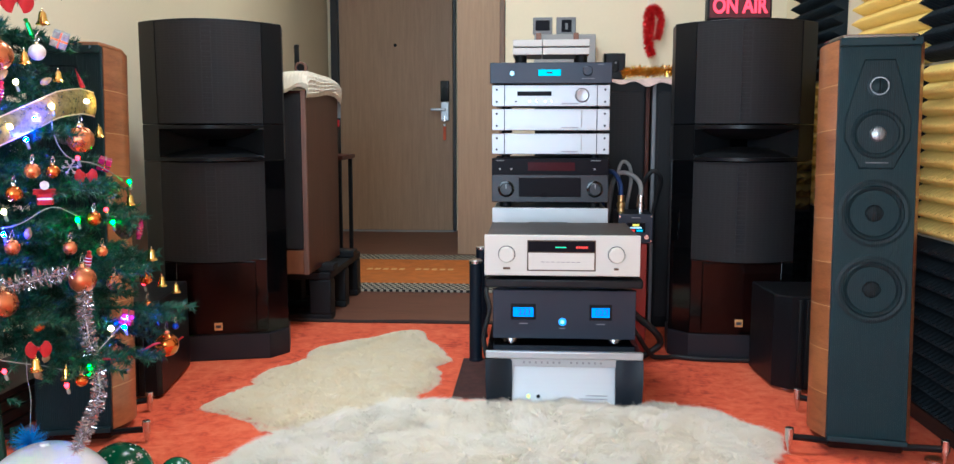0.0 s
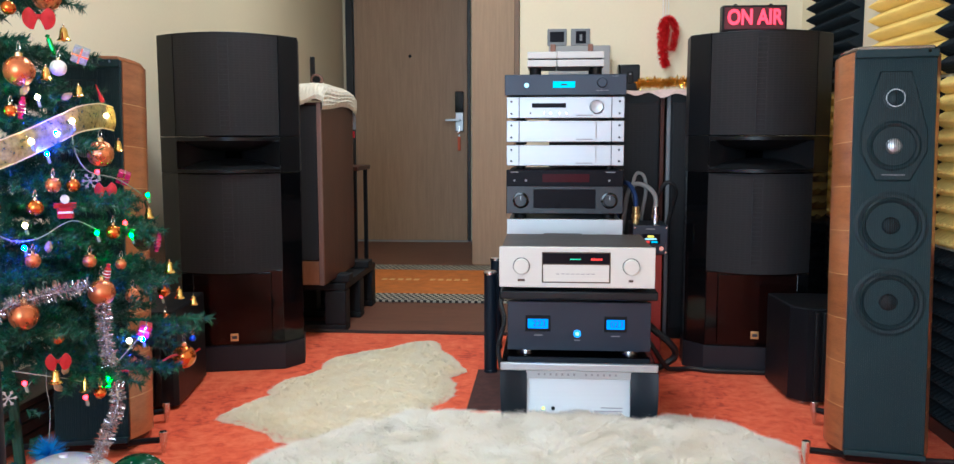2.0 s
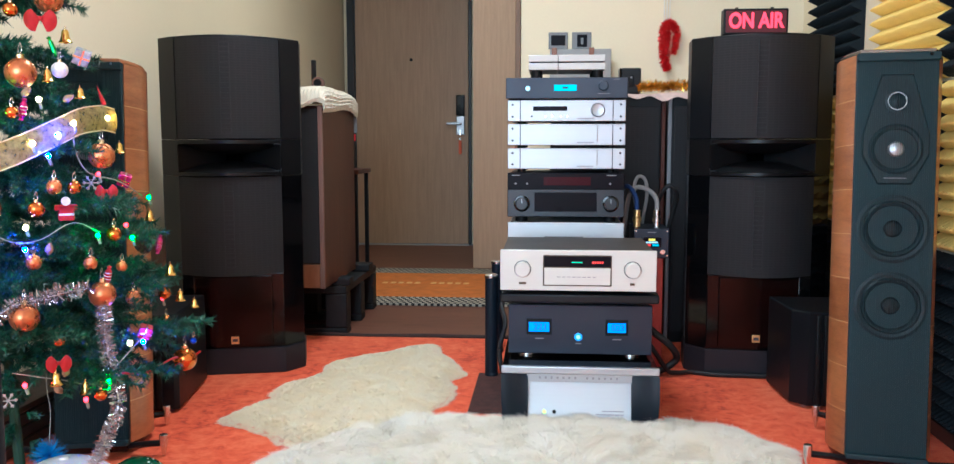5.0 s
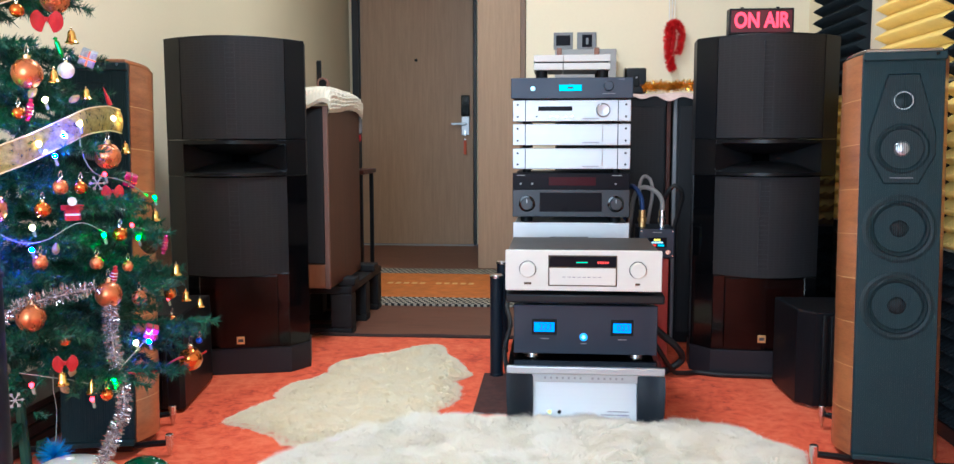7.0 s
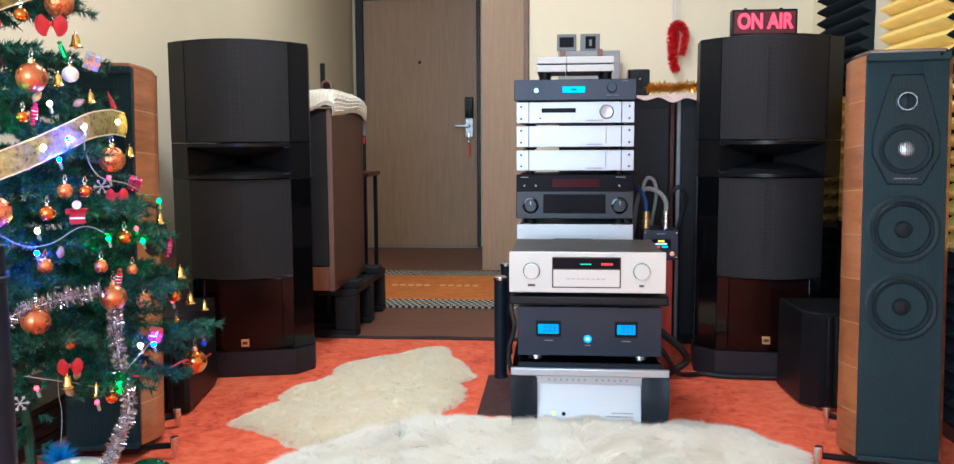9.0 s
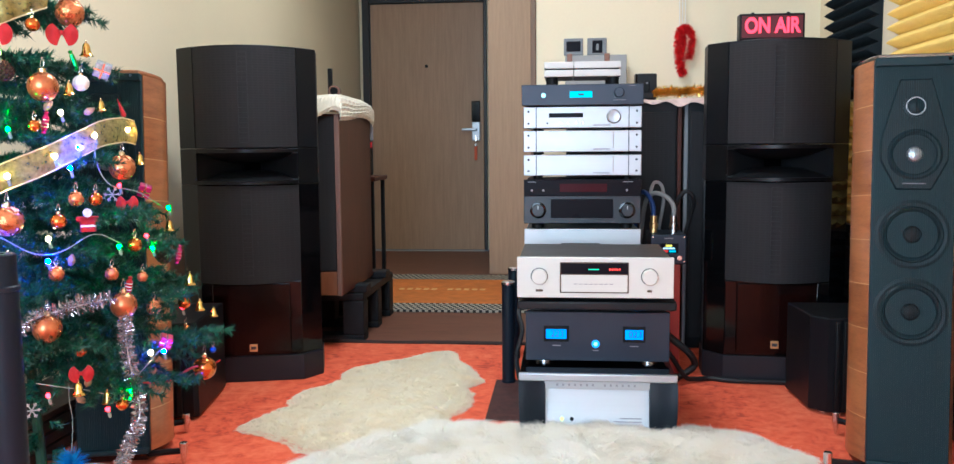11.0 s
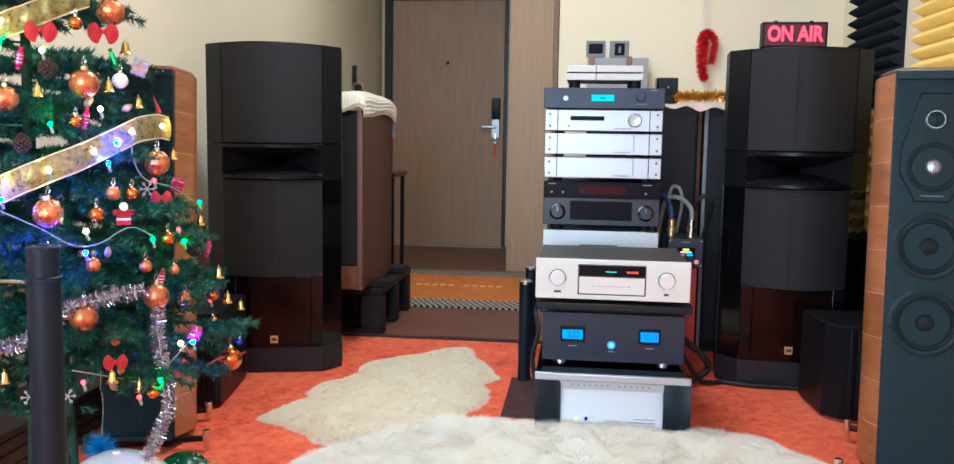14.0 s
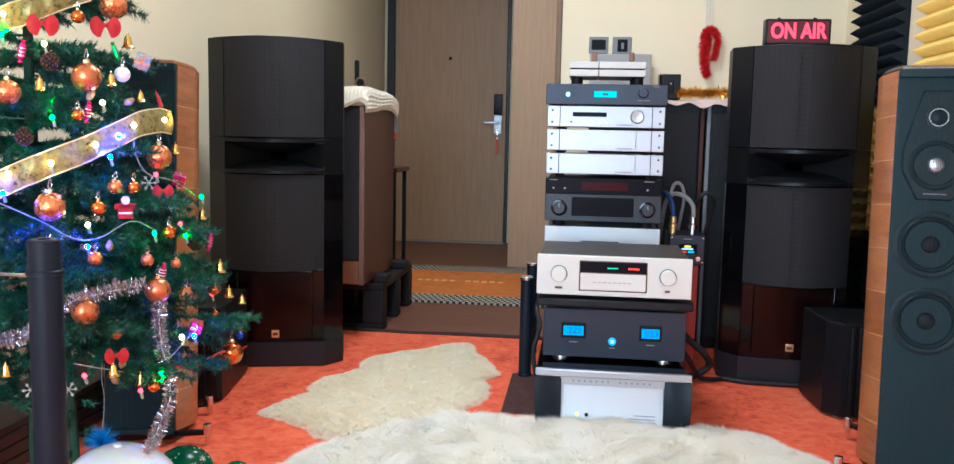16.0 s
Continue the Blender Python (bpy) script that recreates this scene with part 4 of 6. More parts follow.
# ---------------------------------------------------------------- front components
# heavy silver amplifier on the carpet
t = thing("power_amplifier", "wide silver power amplifier with curved black end cheeks", "amplifier", pose(0, 2.6, 0))
part("case", bx(0.0, 0.425, 0.03, 0.40, 0.022, 0.186, bev=0.003), M_MATTE, t)
part("top_plate", bx(-0.025, 0.447, -0.006, 0.40, 0.190, 0.197, bev=0.002), M_GLOSS, t)
lp = part("top_rail", bx(-0.025, 0.447, -0.022, -0.006, 0.186, 0.210, bev=0.004), M_SILVER, t, "bright silver top rail")


def dish(z):
    """Depth of the hollowed fascia at height z: it slopes back towards its top."""
    return -0.004 + 0.026 * max(0.0, min(1.0, (z - 0.022) / 0.136)) ** 0.6


part("fascia", sheet(B(), lambda u, v: (0.050 + 0.320 * u, dish(0.022 + 0.136 * v), 0.022 + 0.136 * v), 2, 16, (0, 0.012, 0)), M_FASCIA, t, "hollowed brushed silver fascia")
part("upper_strip", bx(0.052, 0.368, -0.003, 0.029, 0.1585, 0.1855, bev=0.001), M_SILVER, t)
for x0 in (-0.025, 0.367):
    def cheek(u, v, x0=x0):
        a = math.pi * u
        tuck = 0.006 * (1 - v) ** 2
        x = x0 + 0.08 * u
        x += tuck * (1 - u) if x0 < 0 else -tuck * u
        return (x, -0.012 + 0.012 * math.cos(a) * (1 if x0 > 0 else -1) - 0.016 * math.sin(math.pi * v), 0.022 + 0.163 * v)
    part("end_cheek", sheet(B(), cheek, 10, 10, (0, 0.06, 0)), M_CHEEK, t, "satin blue-black curved end cheek")
for k in range(14):
    if k != 7:
        part("print_bar", bx(0.088 + 0.0178 * k, 0.094 + 0.0178 * k, -0.0038, -0.0031, 0.168, 0.175), M_GREYINK, t)
part("power_light", disc(B(), 0.105, 0.062, dish(0.062) + 0.001, [(0.005, 0), (0.005, 0.003), (0, 0.004)], 16), M_LEDLIME, t)
part("power_button", disc(B(), 0.135, 0.062, dish(0.062) + 0.001, [(0.006, 0), (0.006, 0.003), (0.003, 0.004), (0, 0.002)], 16), M_RUBBER, t)
for k in range(2):
    part("print_bar", bx(0.26 + 0.02 * k, 0.345, dish(0.055 + 0.010 * k) - 0.0012, dish(0.059 + 0.010 * k) + 0.001, 0.055 + 0.010 * k, 0.058 + 0.010 * k), M_GREYINK, t)
for k in range(8):
    part("heat_fin", bx(0.4255, 0.452, 0.06 + 0.04 * k, 0.066 + 0.04 * k, 0.03, 0.18, bev=0.001), M_MATTE, t)
put_feet(t, 0.0, 0.42, 0.02, 0.40, 0.0, 0.0225, 0.025)
# black amplifier with two meters
t, fp = unit("meter_amplifier", "black amplifier with two blue digital meters", -0.007, 0.430, 2.65, 3.02, 0.232, 0.384, M_BLUEBLK, front=0.02)
put_feet(t, 0.0, 0.42, 2.65, 3.02, 0.2226, 0.2335, 0.030, M_CHROME)
t.matrix_world = Matrix.Translation((0.108, 0.009, 0.885)) @ Matrix.Scale(1.0377, 4) @ Matrix.Translation((-0.108, -0.009, -0.885))
for x0, x1, dg in ((0.056, 0.118, "223"), (0.296, 0.350, "023")):
    mf = part("meter_frame", bx(x0 - 0.007, x1 + 0.007, 2.645, 2.6497, 0.292, 0.341, bev=0.002), M_RUBBER, fp)
    part("meter", bx(x0, x1, 2.6435, 2.6448, 0.302, 0.331), M_LCD, mf, "lit blue digital meter")
    lettering("digits", dg, 0.019, Matrix.Translation(((x0 + x1) / 2 + 0.004, 2.6432, 0.3165)) @ FACE, M_DARKINK, mf, 0.0002)
    part("print_bar", bx((x0 + x1) / 2 - 0.012, (x0 + x1) / 2 + 0.014, 2.6493, 2.6498, 0.278, 0.281), M_GREYINK, fp)
pb = part("power_button", disc(B(), 0.207, 0.286, 2.6497, [(0.012, 0), (0.012, 0.003), (0.009, 0.004), (0, 0.004)], 24), M_LEDBLUE, fp, "glowing blue power button")
part("button_core", disc(B(), 0.207, 0.286, 2.6455, [(0.006, 0), (0.005, 0.002), (0, 0.0025)], 16), M_LEDWHITE, pb)
part("print_bar", bx(0.198, 0.216, 2.6493, 2.6498, 0.264, 0.267), M_GREYINK, fp)
# board that carries the preamplifier
t = thing("equipment_shelf", "thick black board between the two amplifiers", "shelf", pose(0, 0, 0))
part("board", bx(-0.030, 0.446, 2.61, 2.99, 0.397, 0.424, bev=0.006), M_MATTE, t)
put_feet(t, 0.0, 0.42, 2.74, 3.03, 0.3660, 0.398, 0.02)
# champagne preamplifier
t, fp = unit("preamplifier", "champagne aluminium preamplifier with two round knobs", -0.030, 0.434, 2.60, 2.98, 0.437, 0.559, M_CHAMP, front=0.016, body=M_BROWNTOP)
put_feet(t, -0.02, 0.42, 2.62, 2.98, 0.4245, 0.439, 0.02)
rc = part("window_frame", bx(0.098, 0.302, 2.5965, 2.5998, 0.452, 0.545, bev=0.002), M_RIM, fp, "thin bronze rim")
part("display", bx(0.101, 0.299, 2.5955, 2.5964, 0.510, 0.542), M_DARKGLASS, fp)
part("flap", bx(0.102, 0.298, 2.5925, 2.5964, 0.456, 0.507, bev=0.0015), M_CHAMP, fp)
part("print_bar", bx(0.182, 0.214, 2.5945, 2.5953, 0.5225, 0.5255), M_DIGGRN, fp)
for k in range(5):
    part("digit_bar", bx(0.244 + 0.007 * k, 0.249 + 0.007 * k, 2.5945, 2.5953, 0.521, 0.527), M_DIGRED, fp)
for k in range(8):
    part("print_bar", bx(0.140 + 0.015 * k, 0.150 + 0.015 * k, 2.5918, 2.5924, 0.479, 0.481), M_GREYINK, fp)
for x in (0.037, 0.363):
    kn = part("knob_ring", disc(B(), x, 0.502, 2.5998, [(0.0255, 0), (0.0255, 0.0015), (0, 0.0015)], 40), M_DARKINK, fp)
    part("knob", disc(B(), x, 0.502, 2.5982, [(0.0235, 0), (0.0230, 0.016), (0.0210, 0.018), (0, 0.018)], 40), M_CHAMP, kn)
for x, w in ((0.037, 0.011), (0.363, 0.007)):
    part("button", bx(x - w, x + w, 2.5975, 2.5998, 0.4555, 0.4625, bev=0.001), M_RIM, fp)

# dark red cabinet and the power distributor on it
t = thing("red_cabinet", "narrow dark red painted cabinet behind the amplifiers", "cabinet", pose(0, 0, 0))
part("body", bx(0.43, 0.556, 3.38, 3.60, 0.004, 0.434, bev=0.004), M_REDPAINT, t)
part("plinth", bx(0.43, 0.554, 3.384, 3.60, 0.0, 0.0035), M_MATTE, t)
t = thing("power_distributor", "black power box with a small coloured display", "power box", pose(0.004, 0, -0.036))
part("case", bx(0.436, 0.570, 3.36, 3.56, 0.4715, 0.585, bev=0.004), M_BLUEBLK, t)
for x, z in ((0.444, 0.576), (0.562, 0.576), (0.562, 0.482)):
    part("screw", disc(B(), x, z, 3.3598, [(0.004, 0), (0.003, 0.002), (0, 0.002)], 10), M_CHROME, t)
sc = part("display", bx(0.472, 0.540, 3.3585, 3.3598, 0.514, 0.552), M_DARKGLASS, t)
part("digit_bar", bx(0.492, 0.516, 3.3572, 3.3583, 0.539, 0.547), M_DIGYEL, sc)
part("digit_bar", bx(0.482, 0.526, 3.3572, 3.3583, 0.530, 0.536), M_LEDWHITE, sc)
part("digit_bar", bx(0.474, 0.500, 3.3572, 3.3583, 0.518, 0.526), M_DIGRED, sc)
part("digit_bar", bx(0.506, 0.530, 3.3572, 3.3583, 0.518, 0.526), M_CYAN, sc)
part("print_bar", bx(0.487, 0.52, 3.359, 3.3597, 0.570, 0.573), M_GREYINK, t)
part("socket_ring", disc(B(), 0.545, 0.496, 3.3598, [(0.009, 0), (0.009, 0.003), (0.006, 0.003), (0.005, 0), (0, 0)], 20), M_CHROME, t)
for x, mm, top in ((0.452, M_GOLD, M_CABLEB), (0.528, M_CHROME, M_CABLEG)):
    pl = thing("cable_plug", "metal plug standing in the power box", "plug", pose(x + 0.006, 3.44, 0.5495))
    part("collar", lathe(B(), [(0, 0), (0.014, 0), (0.014, 0.018), (0.017, 0.020), (0.017, 0.034), (0.013, 0.040), (0.013, 0.066), (0, 0.066)], None, 18), mm, pl)


def cable(name, label, pts, r, material, n=8, drop=(0, 0)):
    b = B()
    tube(b, [(x + drop[0], y, z + drop[1]) for x, y, z in pts], r, 8, n)
    return tagged(part(name, b, material), label, "cable")


cable("power_cable", "blue power cable plugged into the power box", [(0.452, 3.44, 0.64), (0.447, 3.45, 0.70), (0.42, 3.50, 0.74), (0.40, 3.62, 0.70), (0.40, 3.7, 0.5)], 0.009, M_CABLEB, 8, (0.006, -0.036))
cable("power_cable", "grey braided cable looping above the power box", [(0.528, 3.44, 0.64), (0.527, 3.45, 0.69), (0.50, 3.47, 0.725), (0.455, 3.5, 0.735), (0.43, 3.56, 0.69), (0.42, 3.7, 0.5)], 0.009, M_CABLEG, 8, (0.006, -0.036))
cable("power_cable", "pale braided cable rising in a tall loop", [(0.46, 3.47, 0.62), (0.445, 3.5, 0.72), (0.46, 3.52, 0.775), (0.49, 3.53, 0.765), (0.50, 3.54, 0.70), (0.49, 3.62, 0.55), (0.5, 3.7, 0.3)], 0.007, M_CABLEG, 8, (0.006, -0.036))
cable("power_cable", "black cable looping beside the power box", [(0.56, 3.60, 0.60), (0.565, 3.55, 0.68), (0.60, 3.53, 0.735), (0.635, 3.54, 0.70), (0.625, 3.58, 0.62), (0.60, 3.62, 0.50)], 0.009, M_CABLE, 8, (-0.01, -0.03))
cable("power_cable", "thick black cable lying on the orange carpet", [(0.44, 3.25, 0.20), (0.50, 3.22, 0.12), (0.56, 3.25, 0.03), (0.60, 3.27, 0.014), (0.66, 3.30, 0.0095), (0.74, 3.272, 0.0095), (0.84, 3.265, 0.0095), (0.95, 3.26, 0.0095)], 0.009, M_CABLE)
cable("power_cable", "thick black cable drooping to the carpet", [(0.44, 3.30, 0.23), (0.52, 3.28, 0.16), (0.575, 3.27, 0.115), (0.60, 3.29, 0.06), (0.53, 3.27, 0.016), (0.48, 3.24, 0.014), (0.47, 3.1, 0.014)], 0.013, M_CABLE)
cable("power_cable", "black cable hanging beside the equipment stand", [(-0.03, 3.25, 0.34), (-0.055, 3.18, 0.28), (-0.04, 3.12, 0.22), (-0.06, 3.10, 0.12), (-0.03, 3.08, 0.015), (0.02, 3.1, 0.0125)], 0.009, M_CABLE)

# small brown carpet square
tagged(part("carpet_square", bx(-0.145, 0.40, 2.76, 3.25, 0.0003, 0.0035), M_BROWNMAT), "dark brown carpet square under the equipment", "carpet")

# ---------------------------------------------------------------- dark cabinets against the front wall
for x0, x1, lab in ((0.36, 0.595, "tall black loudspeaker cabinet with a cloth on top"), (0.640, 0.88, "tall black loudspeaker cabinet behind the horn speaker")):
    t = thing("stored_loudspeaker", lab, "loudspeaker", pose(0, 0, 0), "stored loudspeakers")
    part("body", bx(x0, x1, 3.84, 4.26, 0.0, 1.076, bev=0.004), M_MATTE, t)
    part("front_grille", bx(x0 + 0.008, x1 - 0.008, 3.826, 3.8395, 0.05, 1.03, bev=0.004), M_GRILLE, t)
    part("edge_profile", bx(x1 + 0.001, x1 + 0.018, 3.84, 3.87, 0.0, 1.07, bev=0.002) if x1 < 0.6 else bx(x0 - 0.016, x0 - 0.001, 3.835, 3.87, 0.0, 1.07, bev=0.002), M_MAHOG if x1 < 0.6 else M_GREYPL, t)
b = B()


def cloth(u, v):
    x, y = 0.34 + 0.56 * u, 3.80 + 0.46 * v
    edge = max(0.0, 0.10 - v) * 10
    return (x, y, 1.082 + 0.004 * math.sin(14 * u + 3 * v) - edge * (0.020 + 0.016 * math.sin(9 * u + 1) * math.sin(23 * u)))


sheet(b, cloth, 60, 20, (0, 0, 0.003))
tagged(part("lace_cloth", b, M_PINK), "pale pink lace cloth on the stored cabinets", "cloth")
t = thing("mini_speaker", "small black cube speaker on the cloth", "speaker", pose(0.472, 3.95, 1.0892))
part("body", bx(-0.043, 0.043, -0.02, 0.07, 0.0, 0.112, bev=0.006), M_MATTE, t)
part("slot", bx(-0.012, 0.012, -0.024, -0.0205, 0.03, 0.08, bev=0.004), M_RUBBER, t)
part("slot_light", bx(-0.004, 0.004, -0.0255, -0.0245, 0.066, 0.074), M_GREYINK, t)
part("rim", bx(-0.05, -0.044, -0.018, 0.068, 0.0, 0.112, bev=0.002), M_GLOSS, t)
t = thing("wall_board", "grey backing board leaning on the wall", "board", pose(0, 0, 0))
part("board", bx(0.115, 0.402, 4.20, 4.225, 1.0, 1.312, bev=0.003), M_LIGHTGREY, t)
part("stand", bx(0.12, 0.40, 4.10, 4.26, 0.0, 1.0, bev=0.003), M_MATTE, t)
for x in (0.135, 0.31):
    part("clip", bx(x - 0.012, x + 0.012, 4.19, 4.1995, 1.27, 1.318, bev=0.002), M_TAN, t)
for x in (0.154, 0.266):
    t = thing("wall_switch", "dark glass wall switch in a grey plate", "switch", pose(x, YF, 1.36), "wall switches")
    part("plate", bx(-0.046, 0.046, -0.010, -0.0005, -0.040, 0.040, bev=0.003), M_GREYPL, t)
    part("rocker", bx(-0.034, 0.034, -0.014, -0.0102, -0.022, 0.026, bev=0.002) if x < 0.2 else bx(-0.022, 0.026, -0.014, -0.0102, -0.030, 0.028, bev=0.002), M_DARKGLASS, t)
    if x > 0.2:
        part("toggle", bx(-0.004, 0.008, -0.017, -0.0142, -0.018, 0.012, bev=0.001), M_GREYPL, t)

# lit sign on the right-hand horn speaker
t = thing("on_air_sign", "black box sign with glowing red letters", "lit sign", pose(0.850, 3.27, 1.2625))
part("box", bx(-0.114, 0.114, 0.0, 0.05, 0.0, 0.092, bev=0.004), M_MATTE, t)
part("lit_panel", bx(-0.106, 0.106, -0.002, -0.0003, 0.008, 0.084), M_ONPANEL, t)
lettering("letters", "ON AIR", 0.052, Matrix.Translation((0, -0.0028, 0.047)) @ FACE @ Matrix.Diagonal((0.76, 1, 1, 1)), M_ONAIR, t, 0.0005, 0.0022)
for x in (-0.065, 0.06):
    part("hook", cyl(B(), (x, 0.02, 0.0925), (x, 0.02, 0.098), 0.006), M_RUBBER, t)


# ---------------------------------------------------------------- tinsel
def tinsel(name, label, pts, count, length, width, material, parent=None, seed=3, core=0.002):
    """Foil strips standing out round a core line."""
    rnd = random.Random(seed)
    path = smooth_path(pts, 10)
    vs, fs = [], []
    for _ in range(count):
        k = rnd.random() * (len(path) - 1.001)
        i = int(k)
        p = path[i].lerp(path[i + 1], k - i)
        d = (path[i + 1] - path[i]).normalized()
        a = Vector((rnd.gauss(0, 1), rnd.gauss(0, 1), rnd.gauss(0, 1))).normalized()
        a = (a - 0.7 * a.dot(d) * d).normalized()
        s = a.cross(Vector((rnd.gauss(0, 1), rnd.gauss(0, 1), rnd.gauss(0, 1)))).normalized() * width
        ln = length * rnd.uniform(0.6, 1.1)
        n = len(vs)
        q = p + a * ln + s * rnd.uniform(-2, 2)
        vs += [p - s, p + s, q + s * 0.7, q - s * 0.7]
        fs.append((n, n + 1, n + 2, n + 3))
    me = bpy.data.meshes.new(name)
    me.from_pydata(vs, [], fs)
    t = thing(name, label, "tinsel")
    part_mesh("foil", me, material, t, flat=True)
    b = B()
    tube(b, pts, core, 6, 6)
    part("core", b, material, t)
    return t


tinsel("tinsel_garland", "gold tinsel garland lying on the cloth", [(0.50, 3.93, 1.115), (0.56, 3.90, 1.122), (0.62, 3.92, 1.118), (0.68, 3.90, 1.124), (0.76, 3.93, 1.115)], 1500, 0.028, 0.0016, M_TINSELG, seed=5)
tinsel("tinsel_garland", "red tinsel garland hanging against the wall", [(0.672, 4.24, 1.215), (0.648, 4.24, 1.25), (0.640, 4.24, 1.34), (0.645, 4.24, 1.41), (0.672, 4.24, 1.435), (0.702, 4.24, 1.41), (0.705, 4.24, 1.35), (0.692, 4.24, 1.29)], 2300, 0.021, 0.0016, M_TINSELR, seed=6)
tinsel("tinsel_garland", "red tinsel strand inside the hanging garland", [(0.665, 4.232, 1.43), (0.662, 4.232, 1.36), (0.656, 4.232, 1.28), (0.668, 4.232, 1.215)], 1500, 0.021, 0.0016, M_TINSELR, seed=7)
for k, x in enumerate((0.652, 0.664, 0.676)):
    cable("hanging_string", "thin white string holding the red tinsel", [(x, 4.262, 1.42), (x + 0.006 * (k - 1), 4.272, 1.8), (x + 0.03 * (k - 1), 4.274, 2.595)], 0.0022, M_CEIL, 3)

# ---------------------------------------------------------------- bass cabinet on a pallet
t = thing("pallet", "black plastic pallet on the hall floor", "pallet", pose(0, 0, 0.0))
part("deck", bx(-1.36, -0.80, 3.86, 4.55, 0.19, 0.225, bev=0.006), M_PALLET, t)
part("deck_edge", bx(-1.36, -0.785, 3.87, 3.96, 0.226, 0.262, bev=0.006), M_PALLET, t)
part("deck_edge", bx(-1.36, -0.785, 4.30, 4.40, 0.226, 0.262, bev=0.006), M_PALLET, t)
for y in (3.86, 4.17, 4.46):
    for x in (-1.36, -1.12, -0.90):
        part("leg", bx(x, x + 0.10, y, y + 0.09, 0.03, 0.19, bev=0.008), M_PALLET, t)
    part("runner", bx(-1.36, -0.80, y, y + 0.09, 0.0, 0.03, bev=0.005), M_PALLET, t)
t = thing("bass_cabinet", "brown mahogany bass cabinet standing on a pallet", "loudspeaker", pose(0, 0, 0))
part("carcass", bx(-1.34, -0.862, 3.66, 4.24, 0.251, 1.032, bev=0.004), M_MAHOG, t)
part("corner_stile", bx(-0.860, -0.84, 3.640, 3.6595, 0.251, 1.032, bev=0.002), M_STILE, t, "paler brown edge strip")
part("side_panel", bx(-0.8615, -0.840, 3.66, 4.24, 0.251, 1.032, bev=0.002), M_MAHOG, t)
part("front_cloth", bx(-1.32, -0.862, 3.645, 3.6595, 0.36, 1.02, bev=0.003), M_GRILLE, t)
part("front_board", bx(-1.32, -0.862, 3.648, 3.6595, 0.252, 0.355, bev=0.003), M_TAN, t)
b = B()


def knit(u, v):
    """u runs back along the cabinet, v across its top and down over the side; ribs run along it."""
    y = 3.605 + 0.665 * u
    s = 0.40 * v
    hang = 0.070 + 0.008 * math.sin(5 * u + 1) + 0.012 * math.sin(2.2 * u)
    flat = 0.40 - hang
    over = max(0.0, s - flat)
    x = -1.175 + min(s, flat) + 0.022 * math.sin(min(1.0, over / 0.035) * 1.57)
    rib = 0.0016 * math.sin(150 * v + 2.0 * math.sin(9 * u)) + 0.0012 * math.sin(70 * u + 4 * math.sin(12 * v))
    z = 1.070 + 0.030 * math.sin(3.0 * u + 0.2) + 0.006 * math.sin(7 * u + 9 * v) + rib - over
    front = max(0.0, 0.10 - u) / 0.10
    drop = (0.046 + 0.012 * math.sin(11 * v + 2.0)) * front ** 1.4 * (1 - min(1.0, over / 0.06))
    return (x + rib * min(1.0, over / 0.03), y + 0.022 * front * front, z - drop)


sheet(b, knit, 150, 90, (0.008, -0.006, 0.018))
tagged(part("knitted_cloth", b, M_KNIT), "cream knitted cloth draped over the bass cabinet", "cloth")
t = thing("knit_scarf", "small grey knitted scarf hanging behind the bass cabinet", "scarf", pose(-0.83, 4.27, 0))


def scarf(u, v):
    return (0.018 * math.sin(3.0 * u) - 0.024, 0.02 * u, 1.020 - 0.10 * v + 0.0035 * math.sin(40 * v))


part("knit", sheet(B(), scarf, 10, 30, (0.003, 0.006, 0)), M_GREYPL, t)
part("red_tag", bx(-0.022, -0.008, 0.004, 0.010, 0.882, 0.915, bev=0.002), M_BOW, t, "small red end")
t = thing("desk_ornament", "small wooden ornament with an upright black stick", "ornament", pose(-0.945, 3.9, 1.120))
part("stick", bx(-0.012, 0.010, 0.012, 0.024, -0.004, 0.125, bev=0.004), M_RUBBER, t)
part("ring", disc(B(), 0.02, 0.022, 0.0, [(0.022, -0.03), (0.026, -0.03), (0.027, 0.0), (0.024, 0.004), (0.019, 0.004), (0.018, 0.0)], 28), M_STILE, t, "brown wooden ring")
part("barrel", disc(B(), 0.02, 0.022, 0.0, [(0, -0.05), (0.018, -0.05), (0.0185, -0.004), (0.017, 0.001), (0, 0.001)], 24), M_RUBBER, t)
part("base", bx(-0.03, 0.045, -0.01, 0.04, -0.022, -0.002, bev=0.004), M_TAN, t)
t = thing("side_stand", "slim dark wooden stand in the hall", "stand", pose(0, 0, 0.0))
part("top", bx(-1.15, -0.925, 4.72, 5.06, 0.70, 0.725, bev=0.004), M_MAHOG, t)
for x in (-1.13, -1.03, -0.96):
    for y in (4.74, 5.02):
        part("leg", bx(x, x + 0.022, y, y + 0.022, 0, 0.70, bev=0.003), M_MATTE, t)
part("foot_rail", bx(-1.15, -0.925, 4.72, 5.06, 0.05, 0.08, bev=0.004), M_MATTE, t)


# ---------------------------------------------------------------- sheepskins
def inside(px, py, poly):
    n = len(poly)
    res = np.zeros(len(px), bool)
    for i in range(n):
        x0, y0 = poly[i]
        x1, y1 = poly[(i + 1) % n]
        c = ((y0 > py) != (y1 > py)) & (px < (x1 - x0) * (py - y0) / (y1 - y0 + 1e-12) + x0)
        res ^= c
    return res


